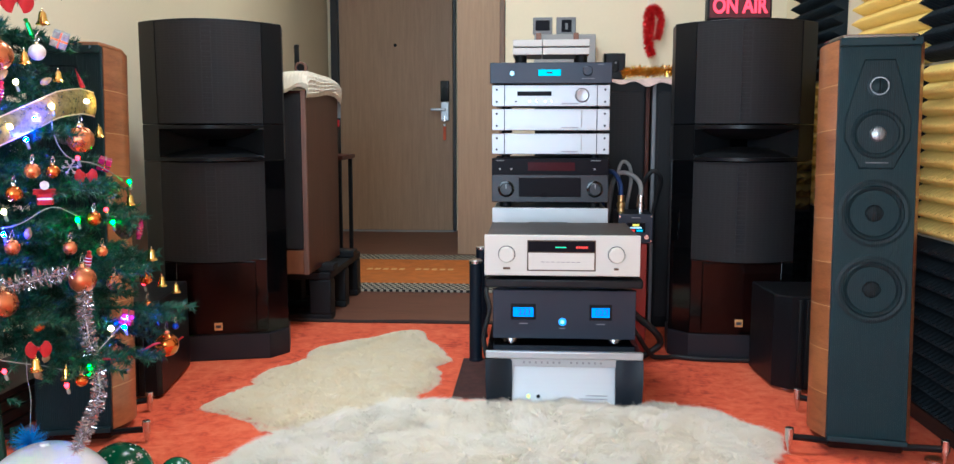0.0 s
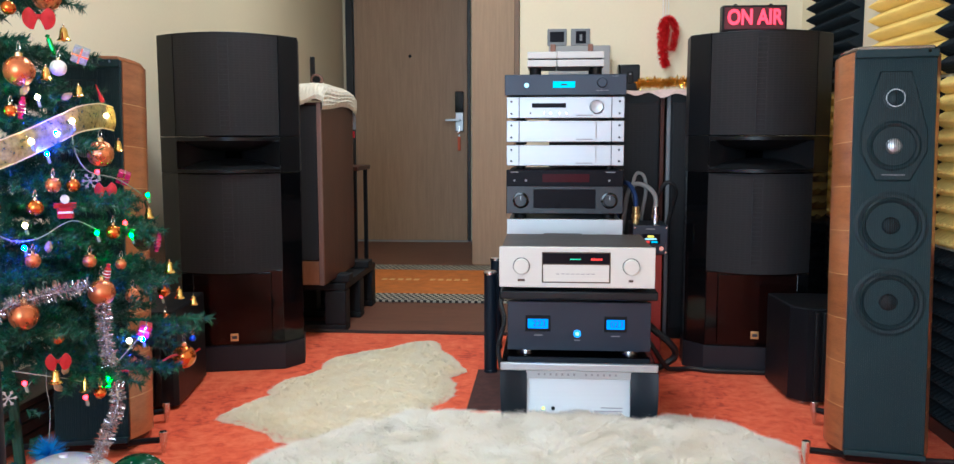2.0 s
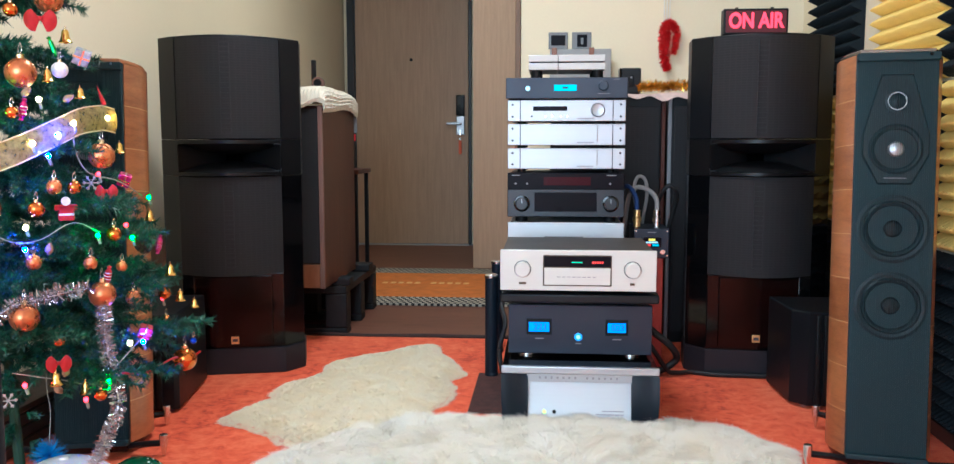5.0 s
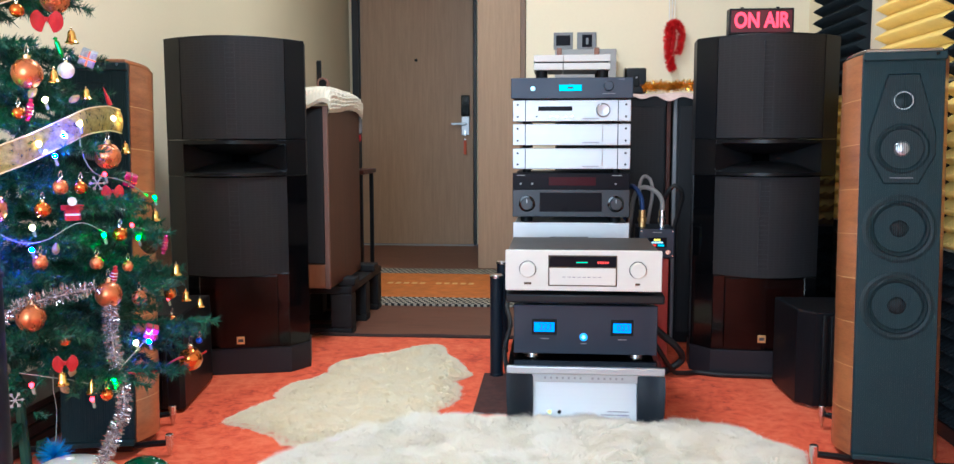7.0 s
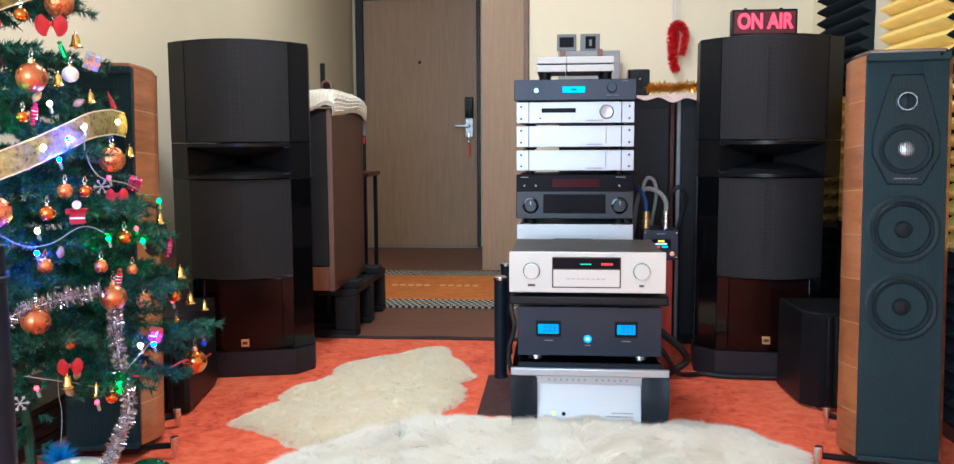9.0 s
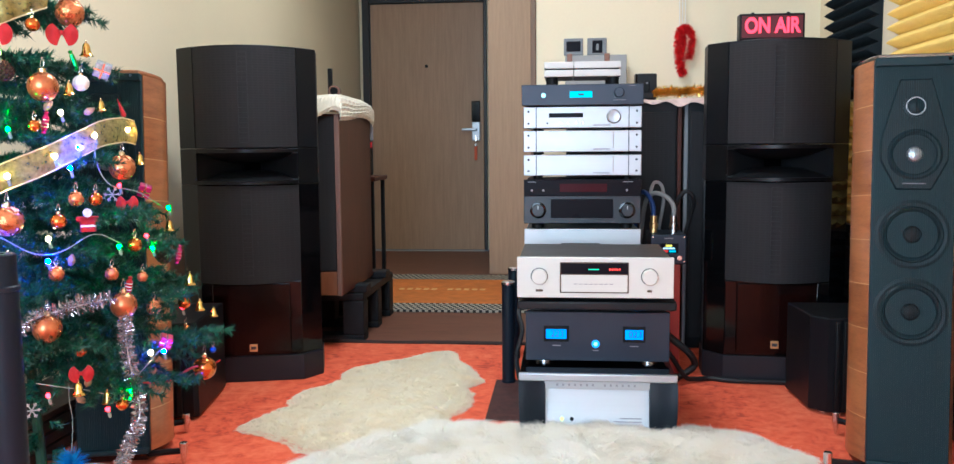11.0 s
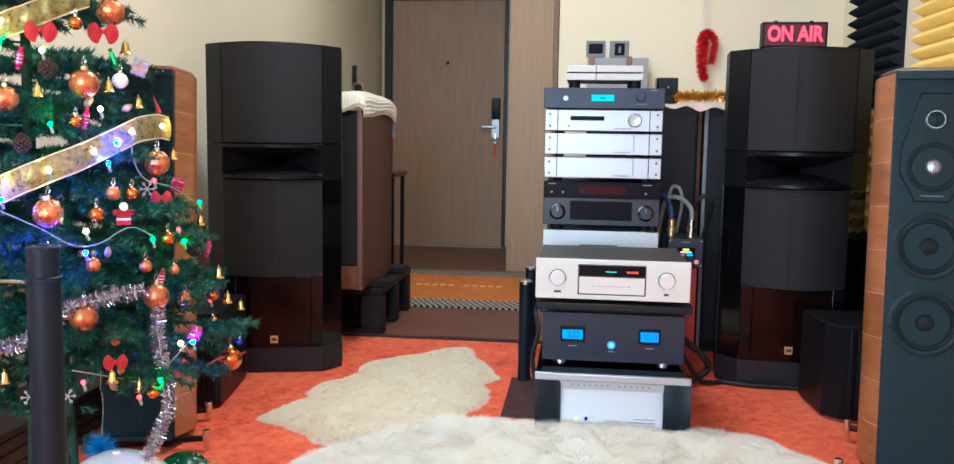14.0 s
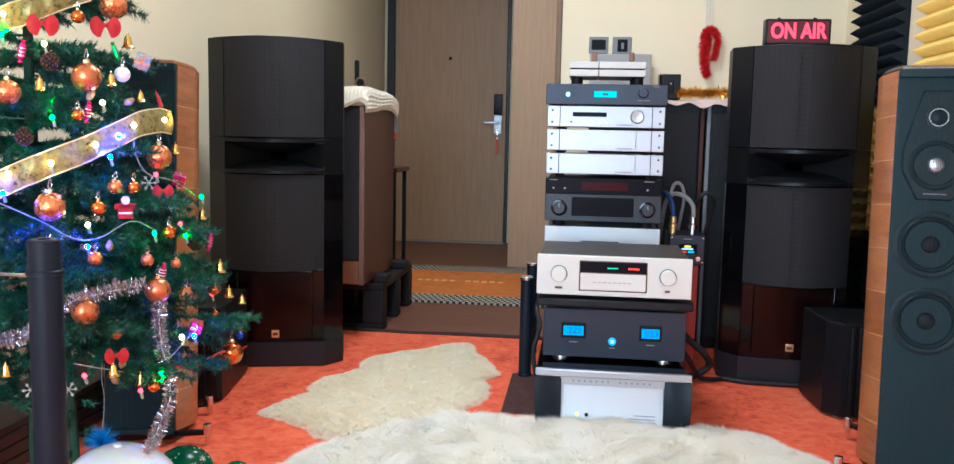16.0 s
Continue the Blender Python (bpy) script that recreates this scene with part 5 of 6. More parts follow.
def sheepskin(label, centre, knots, count, length, width, lean, height, material, seed):
    """A hide with an uneven outline round its centre, and wool fibres on it; knots: (angle, radius)."""
    rs = np.random.RandomState(seed)
    knots = sorted(knots)
    ang = np.radians([k[0] for k in knots])
    rad = np.array([k[1] for k in knots])
    th = np.linspace(0, 2 * np.pi, 180, endpoint=False)
    r = np.interp(th, np.r_[ang[-1] - 2 * np.pi, ang, ang[0] + 2 * np.pi], np.r_[rad[-1], rad, rad[0]])
    r = np.convolve(np.r_[r[-1:], r, r[:1]], np.ones(3) / 3, "valid")
    r = r * (1 + 0.008 * np.sin(17 * th + seed) + 0.008 * np.sin(29 * th))
    poly = [(centre[0] + a * math.cos(t), centre[1] + a * math.sin(t)) for a, t in zip(r, th)]
    t = thing("sheepskin_rug", label, "rug")
    b = B()
    rings = []
    for f, z in ((0.93, 0.002), (0.91, height * 0.45), (0.82, height), (0.5, height * 1.15)):
        rings.append([b.verts.new((centre[0] + a * f * math.cos(q), centre[1] + a * f * math.sin(q), z)) for a, q in zip(r, th)])
    for a, c in zip(rings, rings[1:]):
        for k in range(180):
            b.faces.new((a[k], a[(k + 1) % 180], c[(k + 1) % 180], c[k]))
    b.faces.new(rings[-1])
    part("hide", b, M_HIDE, t)
    lo, hi = np.min(poly, 0), np.max(poly, 0)
    px = rs.uniform(lo[0], hi[0], count * 3)
    py = rs.uniform(lo[1], hi[1], count * 3)
    ok = inside(px, py, poly)
    px, py = px[ok][:count], py[ok][:count]
    n = len(px)
    # wool leans in locks that share a direction
    cell = 0.042 if length > 0.03 else 0.013
    lock = np.floor(px / cell + 0.35 * np.sin(py * 60)) * 131 + np.floor(py / cell + 0.35 * np.sin(px * 60)) * 17
    la = (np.sin(lock * 12.9898) * 43758.5453) % 1 * 2 * np.pi
    lh = (np.sin(lock * 78.233) * 12543.123) % 1
    ang0 = la + rs.normal(0, 0.45, n)
    out = np.arctan2(py - centre[1], px - centre[0])
    dist = np.hypot(px - centre[0], py - centre[1])
    edge = np.clip((dist / np.interp(out % (2 * np.pi), th, r) - 0.72) / 0.28, 0, 1)
    dx = lean * (np.cos(ang0) * (1 - edge) + np.cos(out) * edge * 1.3) + rs.normal(0, 0.2, n)
    dy = lean * (np.sin(ang0) * (1 - edge) + np.sin(out) * edge * 1.3) + rs.normal(0, 0.2, n)
    dz = np.maximum(0.15, 1.0 - 0.55 * edge + rs.normal(0, 0.15, n))
    d = np.stack([dx, dy, dz], 1)
    d /= np.linalg.norm(d, axis=1)[:, None]
    ln = length * (0.6 + 0.55 * lh + rs.uniform(-0.15, 0.2, n)) * (1 - 0.30 * edge)
    base = np.stack([px, py, height * (1 - edge * edge) * 0.9 + 0.001], 1)
    mid = base + d * (ln * 0.55)[:, None]
    tip = base + d * ln[:, None] + np.stack([np.cos(la), np.sin(la), -0.6 + 0 * la], 1) * (ln * 0.35)[:, None]
    tip[:, 2] = np.maximum(tip[:, 2], 0.003)
    sa = rs.uniform(0, np.pi, n)
    side = np.stack([np.cos(sa), np.sin(sa), 0 * sa], 1) * width
    v = np.stack([base - side, base + side, mid + side * 0.9, mid - side * 0.9, tip], 1).reshape(-1, 3)
    k = np.arange(n)[:, None] * 5
    me = bpy.data.meshes.new("wool")
    quads = (k + np.array([0, 1, 2, 3])).tolist()
    tris = (k + np.array([3, 2, 4])).tolist()
    me.from_pydata(v.tolist(), [], quads + tris)
    w = part_mesh("wool", me, material, t, flat=True)
    w["kind"] = "stuff"
    return t


sheepskin("long-haired cream sheepskin rug on the orange carpet", (0.02, 2.28),
          [(0, 0.72), (8, 0.80), (22, 0.75), (30, 0.73), (45, 0.50), (65, 0.39), (90, 0.36), (115, 0.38), (135, 0.49), (148, 0.51), (160, 0.56), (172, 0.60), (182, 0.67), (192, 0.72), (205, 0.7), (235, 0.5), (270, 0.42), (305, 0.5), (335, 0.64)],
          170000, 0.056, 0.0010, 1.0, 0.034, M_WOOL, 4)
sheepskin("flat cream sheepskin with short curly wool", (-0.52, 2.95),
          [(0, 0.31), (9, 0.31), (22, 0.315), (32, 0.32), (36, 0.40), (41, 0.425), (50, 0.46), (59, 0.51), (70, 0.60), (78, 0.745), (84, 0.74), (90, 0.61), (104, 0.525), (118, 0.465), (125, 0.40), (132, 0.31), (148, 0.295), (161, 0.30), (169, 0.325), (183, 0.325), (196, 0.32), (205, 0.325), (214, 0.45), (219, 0.535), (222, 0.53), (229, 0.50), (237, 0.495), (250, 0.51), (256, 0.56), (270, 0.52), (280, 0.5), (310, 0.42), (325, 0.305), (345, 0.31)],
          150000, 0.024, 0.0009, 1.5, 0.018, M_WOOL2, 9)


# ---------------------------------------------------------------- tree
AX, AY, AP, SL = -1.12, 1.78, 2.1, 0.235
tree = thing("christmas_tree", "artificial green tree hung with ornaments and lights", "tree", pose(AX, AY, 0))
part("trunk", lathe(B(), [(0, 0.02), (0.030, 0.02), (0.022, 0.5), (0.011, 1.0), (0.008, 1.4), (0.003, 2.05), (0, 2.06)], None, 12), M_BARK, tree)
part("stand", lathe(B(), [(0, 0.0), (0.14, 0.0), (0.14, 0.012), (0.05, 0.03), (0.04, 0.09), (0, 0.09)], None, 20), M_RUBBER, tree)


def needles(path, rs, per_m, length, width, vs, fs):
    """Flat needles all round a twig, leaning to its tip."""
    P = np.array([tuple(p) for p in path])
    seg = np.linalg.norm(np.diff(P, axis=0), axis=1)
    n = max(6, int(seg.sum() * per_m))
    s = np.sort(rs.uniform(0.08, 1, n)) * (len(P) - 1.001)
    i = s.astype(int)
    f = (s - i)[:, None]
    p = P[i] * (1 - f) + P[i + 1] * f
    d = (P[i + 1] - P[i]) / seg[i][:, None]
    a = rs.normal(0, 1, (n, 3))
    a -= (a * d).sum(1)[:, None] * d
    a /= np.linalg.norm(a, axis=1)[:, None]
    q = a + d * rs.uniform(0.3, 1.0, n)[:, None]
    q /= np.linalg.norm(q, axis=1)[:, None]
    w = np.cross(q, rs.normal(0, 1, (n, 3)))
    w *= width / np.linalg.norm(w, axis=1)[:, None]
    tip = p + q * (length * rs.uniform(0.7, 1.2, n))[:, None]
    base = len(vs) * 3
    vs.append(np.stack([p - w, p + w, tip], 1).reshape(-1, 3))
    return n


rs = np.random.RandomState(11)
chunks = []
for k in range(26):
    a, zz = rs.uniform(0, 6.28), 0.06 + 0.016 * k
    foot = Vector((0.10 + 0.012 * math.cos(a), -0.02 + 0.012 * math.sin(a), zz))
    needles([foot + Vector((0.030 * math.cos(a), 0.030 * math.sin(a), -0.02)) * q for q in np.linspace(0, 1, 4)], rs, 2600, 0.017, 0.0014, chunks, None)
v = np.concatenate(chunks)
me = bpy.data.meshes.new("trunk_sprig")
me.from_pydata(v.tolist(), [], np.arange(len(v)).reshape(-1, 3).tolist())
part_mesh("trunk_sprig", me, M_NEEDLE, tree, flat=True)
part("stem", cyl(B(), (0.10, -0.02, 0.03), (0.06, 0.0, 0.52), 0.012, 0.010, 10), M_BARK, tree)
z, whorl = 0.43, 0
while z < 2.0:
    R = SL * (AP - z) * (1.11 if z < 0.80 else 0.94)
    nb = 11 if z < 1.0 else 8
    for k in range(nb):
        a = 2 * math.pi * (k + 0.5 * (whorl % 2)) / nb + rs.normal(0, 0.12)
        L = R * rs.uniform(0.84, 1.12) * (1 + (0.045 * math.cos(a - 0.45) if z < 0.70 else 0))
        zz = z + rs.normal(0, 0.018)
        rise = rs.uniform(-0.02, 0.10) * L
        out = Vector((math.cos(a), math.sin(a), 0))
        main = [out * (L * t) + Vector((0, 0, zz + rise * t - 0.10 * L * t * t + 0.05 * L * t ** 4)) for t in np.linspace(0.04, 1, 9)]
        chunks = []
        needles(main, rs, 1900, 0.020, 0.0014, chunks, None)
        side = Vector((-out.y, out.x, 0))
        twigs = []
        for t in (0.32, 0.48, 0.62, 0.76, 0.9):
            for s in (1, -1):
                o = main[int(t * 8)]
                tl = (0.40 * L * (1.15 - t) + 0.035) * rs.uniform(0.7, 1.2)
                dd = (out * 0.75 + side * s * 0.8 + Vector((0, 0, rs.uniform(-0.25, 0.3)))).normalized()
                tw = [o + dd * (tl * q) + Vector((0, 0, -0.15 * tl * q * q)) for q in np.linspace(0, 1, 4)]
                needles(tw, rs, 1800, 0.019, 0.0014, chunks, None)
                twigs.append(tw)
        v = np.concatenate(chunks)
        n = len(v) // 3
        b = B()
        tube(b, main, 0.0032, 5, 1)
        for tw in twigs:
            tube(b, tw, 0.0018, 4, 1)
        me = bpy.data.meshes.new("branch")
        bv = [tuple(q.co) for q in b.verts]
        b.verts.index_update()
        bf = [tuple(q.index for q in f.verts) for f in b.faces]
        b.free()
        me.from_pydata(v.tolist() + bv, [], np.arange(3 * n).reshape(-1, 3).tolist() + [tuple(i + 3 * n for i in f) for f in bf])
        part_mesh("branch", me, M_NEEDLE, tree, flat=True)
    z += 0.063 if z < 0.95 else 0.085
    whorl += 1


# ---------------------------------------------------------------- ornaments on the tree
def hang(p):
    """A hanging place clear of the twigs, a little towards the open room."""
    p = Vector(p)
    return p + (Vector((0.1, 0.0, 0.9)) - p).normalized() * 0.032


def bauble(p, r, material, label, group, knobbly=False):
    r *= 0.88
    t = thing("bauble", label, "bauble", pose(*hang(p)), group)
    b = B()
    bmesh.ops.create_uvsphere(b, u_segments=28, v_segments=18, radius=r)
    if knobbly:
        for v in b.verts:
            c = v.co / r
            v.co *= 1 + 0.05 * math.sin(11 * math.atan2(c.y, c.x)) * math.cos(8 * c.z)
    part("ball", b, material, t)
    part("cap", lathe(B(), [(0, r * 0.93), (r * 0.26, r * 0.93), (r * 0.26, r * 1.2), (r * 0.12, r * 1.28), (0, r * 1.28)], None, 14), M_CAP, t)
    b = B()
    tube(b, [(0, 0, r * 1.25), (0.004, 0, r * 1.45), (0.002, 0, r * 1.7 + 0.008), (-0.003, 0, r * 1.45), (0, 0, r * 1.25)], 0.0006, 4, 4)
    part("loop", b, M_CHROME, t)
    return t


OR = "copper baubles on the tree"
BIG = [(-0.905, 1.645, 1.015, 0.0325), (-1.007, 1.543, 0.979, 0.0267), (-0.922, 1.536, 0.76, 0.0312), (-0.904, 1.752, 1.173, 0.0315),
       (-0.828, 1.792, 0.853, 0.0298), (-0.778, 1.676, 0.578, 0.0297), (-0.854, 1.534, 0.558, 0.0298), (-0.74, 1.967, 0.372, 0.031)]
for k, (x, y, z, r) in enumerate(BIG):
    tex = k in (1, 2, 3, 4)
    bauble((x, y, z), r, M_COPPERT if tex else (M_COPPERG if k == 7 else M_COPPER), "glittering textured copper bauble on the tree" if tex else ("glossy copper bauble at a branch tip" if k == 7 else "large satin copper bauble on the tree"), OR, tex)
SMALL = [(-0.929, 1.66, 1.137, 0.0152), (-0.906, 1.611, 0.938, 0.0134), (-0.829, 1.681, 0.792, 0.0149), (-0.847, 1.641, 0.795, 0.016),
         (-0.861, 1.6, 0.754, 0.0171), (-0.79, 1.756, 0.691, 0.0167), (-0.796, 1.669, 0.642, 0.0148), (-0.853, 1.571, 0.656, 0.0157),
         (-0.758, 1.763, 0.556, 0.0168), (-0.775, 1.949, 0.533, 0.0168), (-0.776, 1.953, 0.467, 0.0138), (-0.812, 1.57, 0.508, 0.0131),
         (-0.756, 1.611, 0.391, 0.0133), (-0.774, 1.752, 0.624, 0.0125)]
for k, (x, y, z, r) in enumerate(SMALL):
    knob = k in (3, 6, 7, 8, 13)
    bauble((x, y, z), r, M_COPPERT if knob else M_COPPERG, "small embossed copper bauble on the tree" if knob else "small glossy orange bauble on the tree", "small copper baubles on the tree", knob)
bauble((-0.874, 1.728, 1.027), 0.0181, M_WHITEB, "white patterned bauble on the tree", "")


def bell(p, r):
    r *= 0.88
    t = thing("bell", "small shiny gold bell on the tree", "bell", pose(*hang(p)), "gold bells on the tree")
    part("dome", lathe(B(), [(0, 1.0 * r), (0.35 * r, 0.95 * r), (0.52 * r, 0.6 * r), (0.60 * r, 0.0), (0.75 * r, -0.55 * r), (1.0 * r, -0.85 * r), (0.97 * r, -0.92 * r), (0.70 * r, -0.6 * r), (0.5 * r, 0.3 * r)], None, 20), M_BELL, t)
    b = B()
    bmesh.ops.create_uvsphere(b, u_segments=10, v_segments=8, radius=0.22 * r, matrix=Matrix.Translation((0, 0, -0.95 * r)))
    part("clapper", b, M_BELL, t)
    part("knob", lathe(B(), [(0, 1.5 * r), (0.16 * r, 1.35 * r), (0.10 * r, 0.98 * r), (0, 0.98 * r)], None, 8), M_CAP, t)


for x, y, z, r in [(-0.961, 1.576, 0.996, 0.0134), (-0.885, 1.774, 1.099, 0.0157), (-0.858, 1.772, 0.982, 0.0127), (-0.88, 1.693, 1.013, 0.0138),
                   (-0.85, 1.913, 0.868, 0.0135), (-0.797, 1.936, 0.714, 0.0136), (-0.76, 1.951, 0.587, 0.0152), (-0.742, 1.959, 0.524, 0.0137),
                   (-0.773, 1.588, 0.411, 0.0132), (-0.807, 1.547, 0.439, 0.0143), (-0.954, 1.433, 0.462, 0.0129)]:
    bell((x, y, z), r)


def bow(p, r):
    r *= 0.95
    t = thing("bow", "red velvet bow tied on the tree", "bow", pose(*hang(p), 0, 0, 25), "red bows on the tree")
    for s in (1, -1):
        def loop(u, v, s=s):
            a = radians(52 - 118 * v)
            ln = 1.02 * r * (0.84 + 0.16 * math.sin(math.pi * v) ** 0.5)
            return (s * ln * u * math.cos(a), -0.30 * r * math.sin(math.pi * min(1.0, u * 1.05)) * math.sin(math.pi * (0.15 + 0.7 * v)), ln * u * math.sin(a) - 0.06 * r * u)
        part("loop", sheet(B(), loop, 8, 10, (0, 0.004, 0)), M_BOW, t)
    part("knot", bx(-0.11 * r, 0.11 * r, -0.28 * r, 0.1 * r, -0.14 * r, 0.14 * r, bev=0.05 * r), M_BOW, t)


for x, y, z, r in [(-0.97, 1.605, 1.117, 0.03), (-0.901, 1.714, 1.127, 0.0309), (-0.81, 1.771, 0.78, 0.0224), (-0.790, 1.530, 0.475, 0.0225)]:
    bow((x, y, z), r)
for x, y, z, r in [(-0.952, 1.598, 1.044, 0.0189), (-0.972, 1.539, 0.896, 0.0184), (-0.812, 1.934, 0.654, 0.0242)]:
    t = thing("pine_cone", "brown pine cone hanging on the tree", "pine cone", pose(x, y, z), "pine cones on the tree")
    b = B()
    for i in range(9):
        zz, rr = r * (0.9 - 0.22 * i), r * math.sin(math.pi * (i + 1) / 10.5) * 0.85
        for j in range(9):
            a = 2 * math.pi * (j + 0.5 * (i % 2)) / 9
            cyl(b, (rr * 0.45 * math.cos(a), rr * 0.45 * math.sin(a), zz + 0.06 * r), (rr * 1.12 * math.cos(a), rr * 1.12 * math.sin(a), zz - 0.16 * r), r * 0.07, r * 0.16, 5)
    part("scale_spiral", b, M_PINECONE, t)
    part("core", lathe(B(), [(0, r), (0.4 * r, 0.6 * r), (0.45 * r, -0.4 * r), (0, -r)], None, 10), M_PINECONE, t)
for (x, y, z, r), mm, lab in zip([(-0.881, 1.827, 1.062, 0.0161), (-0.74, 1.773, 0.481, 0.0127), (-0.845, 1.918, 0.797, 0.0135)], (M_SILVERG, M_BOW, M_PINKG), ("silver foil", "red foil", "magenta foil")):
    t = thing("gift_ornament", lab + " gift box ornament on the tree", "ornament", pose(x, y, z, 15, 20, 30), "gift ornaments on the tree")
    part("box", bx(-r, r, -r, r, -r, r, bev=0.12 * r), mm, t)
    part("ribbon", bx(-0.12 * r, 0.12 * r, -1.04 * r, 1.04 * r, -1.04 * r, 1.04 * r), M_TINSELS, t)
    part("ribbon", bx(-1.04 * r, 1.04 * r, -1.045 * r, 1.045 * r, -0.12 * r, 0.12 * r), M_CAP, t)
for (x, y, z, r), mm, lab in zip([(-0.885, 1.724, 1.072, 0.0168), (-0.88, 1.9, 0.978, 0.018)], (M_GREENF, M_BOW), ("green foil candy", "red felt point")):
    t = thing("candy_ornament", lab + " ornament on the tree", "ornament", pose(x, y, z, 0, -20, 0))
    part("body", lathe(B(), [(0, 1.7 * r), (0.12 * r, 0.9 * r), (0.30 * r, -0.5 * r), (0.26 * r, -0.8 * r), (0, -0.9 * r)] if mm is M_BOW else [(0, 1.4 * r), (0.30 * r, 1.2 * r), (0.16 * r, 0.95 * r), (0.30 * r, 0.7 * r), (0.30 * r, -0.7 * r), (0.16 * r, -0.95 * r), (0.3 * r, -1.2 * r), (0, -1.3 * r)], None, 12), mm, t)
# red felt ornament with a white band
t = thing("felt_ornament", "small red felt ornament with a pale disc", "ornament", pose(-0.831, 1.651, 0.753, 0, 0, 30))
part("body", prism(B(), [(-0.012, -0.004), (0.012, -0.004), (0.015, 0.004), (-0.015, 0.004)], -0.024, 0.006, 0.001), M_BOW, t)
part("sleeve", bx(-0.021, 0.021, -0.004, 0.004, -0.004, 0.007, bev=0.002), M_BOW, t)
part("band", bx(-0.0135, 0.0135, -0.0052, -0.0042, -0.014, -0.010), M_WHITEPAINT, t)
part("disc", cyl(B(), (0, -0.0055, 0.014), (0, 0.003, 0.014), 0.0085, 0.0085, 16), M_WHITEB, t)
for x, y, z, r in [(-0.819, 1.727, 0.799, 0.0165), (-0.861, 1.482, 0.416, 0.0155), (-0.914, 1.445, 0.423, 0.0154)]:
    t = thing("snowflake_ornament", "white glitter snowflake on the tree", "ornament", pose(x, y, z, 0, 0, 30), "snowflake ornaments on the tree")
    b = B()
    for k in range(3):
        a = math.pi * k / 3
        dx, dz = math.cos(a) * r, math.sin(a) * r
        cyl(b, (-dx, 0, -dz), (dx, 0, dz), 0.0011, None, 6)
        for s in (0.6, -0.6):
            for q in (0.6, -0.6):
                cyl(b, (dx * s, 0, dz * s), (dx * s * 1.4 - dz * q * 0.3, 0, dz * s * 1.4 + dx * q * 0.3), 0.0012, None, 5)
    part("flake", b, M_LIGHTGREY, t)


bauble((-0.724, 1.982, 0.413), 0.009, M_BLUEG, "tiny blue bauble at a branch tip", "")
bell((-0.912, 1.516, 0.692), 0.012)
bell((-0.72, 1.985, 0.503), 0.012)
for p, rz in (((-0.795, 1.56, 0.450), 20), ((-0.80, 1.54, 0.422), -30), ((-0.893, 1.638, 0.978), 40), ((-0.836, 1.595, 0.679), 10), ((-0.859, 1.726, 0.97), 60), ((-0.821, 1.588, 0.608), -15)):
    t = thing("fabric_petal", "cream fabric flower petal tucked in the tree", "ornament", pose(*p, 15, rz, 25), "fabric petals on the tree")

    def petal_shape(u, v):
        w = 0.007 * math.sin(math.pi * (0.08 + 0.88 * u)) ** 0.8
        return (w * (2 * v - 1), -0.006 * math.sin(math.pi * u) + 0.004 * (2 * v - 1) ** 2, 0.024 * (u - 0.5))
    part("petal", sheet(B(), petal_shape, 8, 4, (0, 0.0012, 0)), M_PETAL, t)
for p, rr, mm, lab in (((-0.892, 1.624, 0.944), 0.017, M_PINKG, "magenta foil drop"), ((-0.785, 1.95, 0.646), 0.018, M_PINKG, "long magenta foil drop"), ((-0.985, 1.56, 1.057), 0.018, M_PINKG, "magenta foil candy"),
                       ((-0.778, 1.70, 0.612), 0.016, M_BOW, "red twisted candy")):
    t = thing("candy_ornament", lab + " ornament hanging on the tree", "ornament", pose(*p, 0, 12, 0))
    part("body", lathe(B(), [(0, 1.4 * rr), (0.3 * rr, 1.2 * rr), (0.2 * rr, 0.95 * rr), (0.42 * rr, 0.6 * rr), (0.42 * rr, -0.6 * rr), (0.2 * rr, -0.95 * rr), (0.3 * rr, -1.2 * rr), (0, -1.3 * rr)], None, 12), mm, t)
    for k in range(3):
        part("stripe", cyl(B(), (0, 0, rr * (0.4 * k - 0.46)), (0, 0, rr * (0.4 * k - 0.36)), 0.43 * rr, None, 14), M_WHITEB if mm is M_BOW else M_TINSELS, t)
b = B()
tube(b, [(-0.80, 1.72, 0.405), (-0.755, 1.80, 0.385), (-0.735, 1.893, 0.393), (-0.735, 1.978, 0.372), (-0.71, 1.99, 0.386)], 0.0026, 6, 6)
tagged(part("chenille_stem", b, M_BOW), "red chenille stem twisted on a branch", "ornament")


# ---------------------------------------------------------------- lights, ribbon and tinsel on the tree
def bulbs(name, label, pts, material, r=0.0040):
    for p in pts:
        t = thing(name, label, "fairy light", pose(*p), "fairy lights on the tree")
        b = B()
        bmesh.ops.create_uvsphere(b, u_segments=10, v_segments=8, radius=r)
        part("bulb", b, material, t)
        part("holder", cyl(B(), (0, 0.002, -r), (0, 0.008, -0.018), 0.0032, 0.0032, 8), M_WIRE, t)


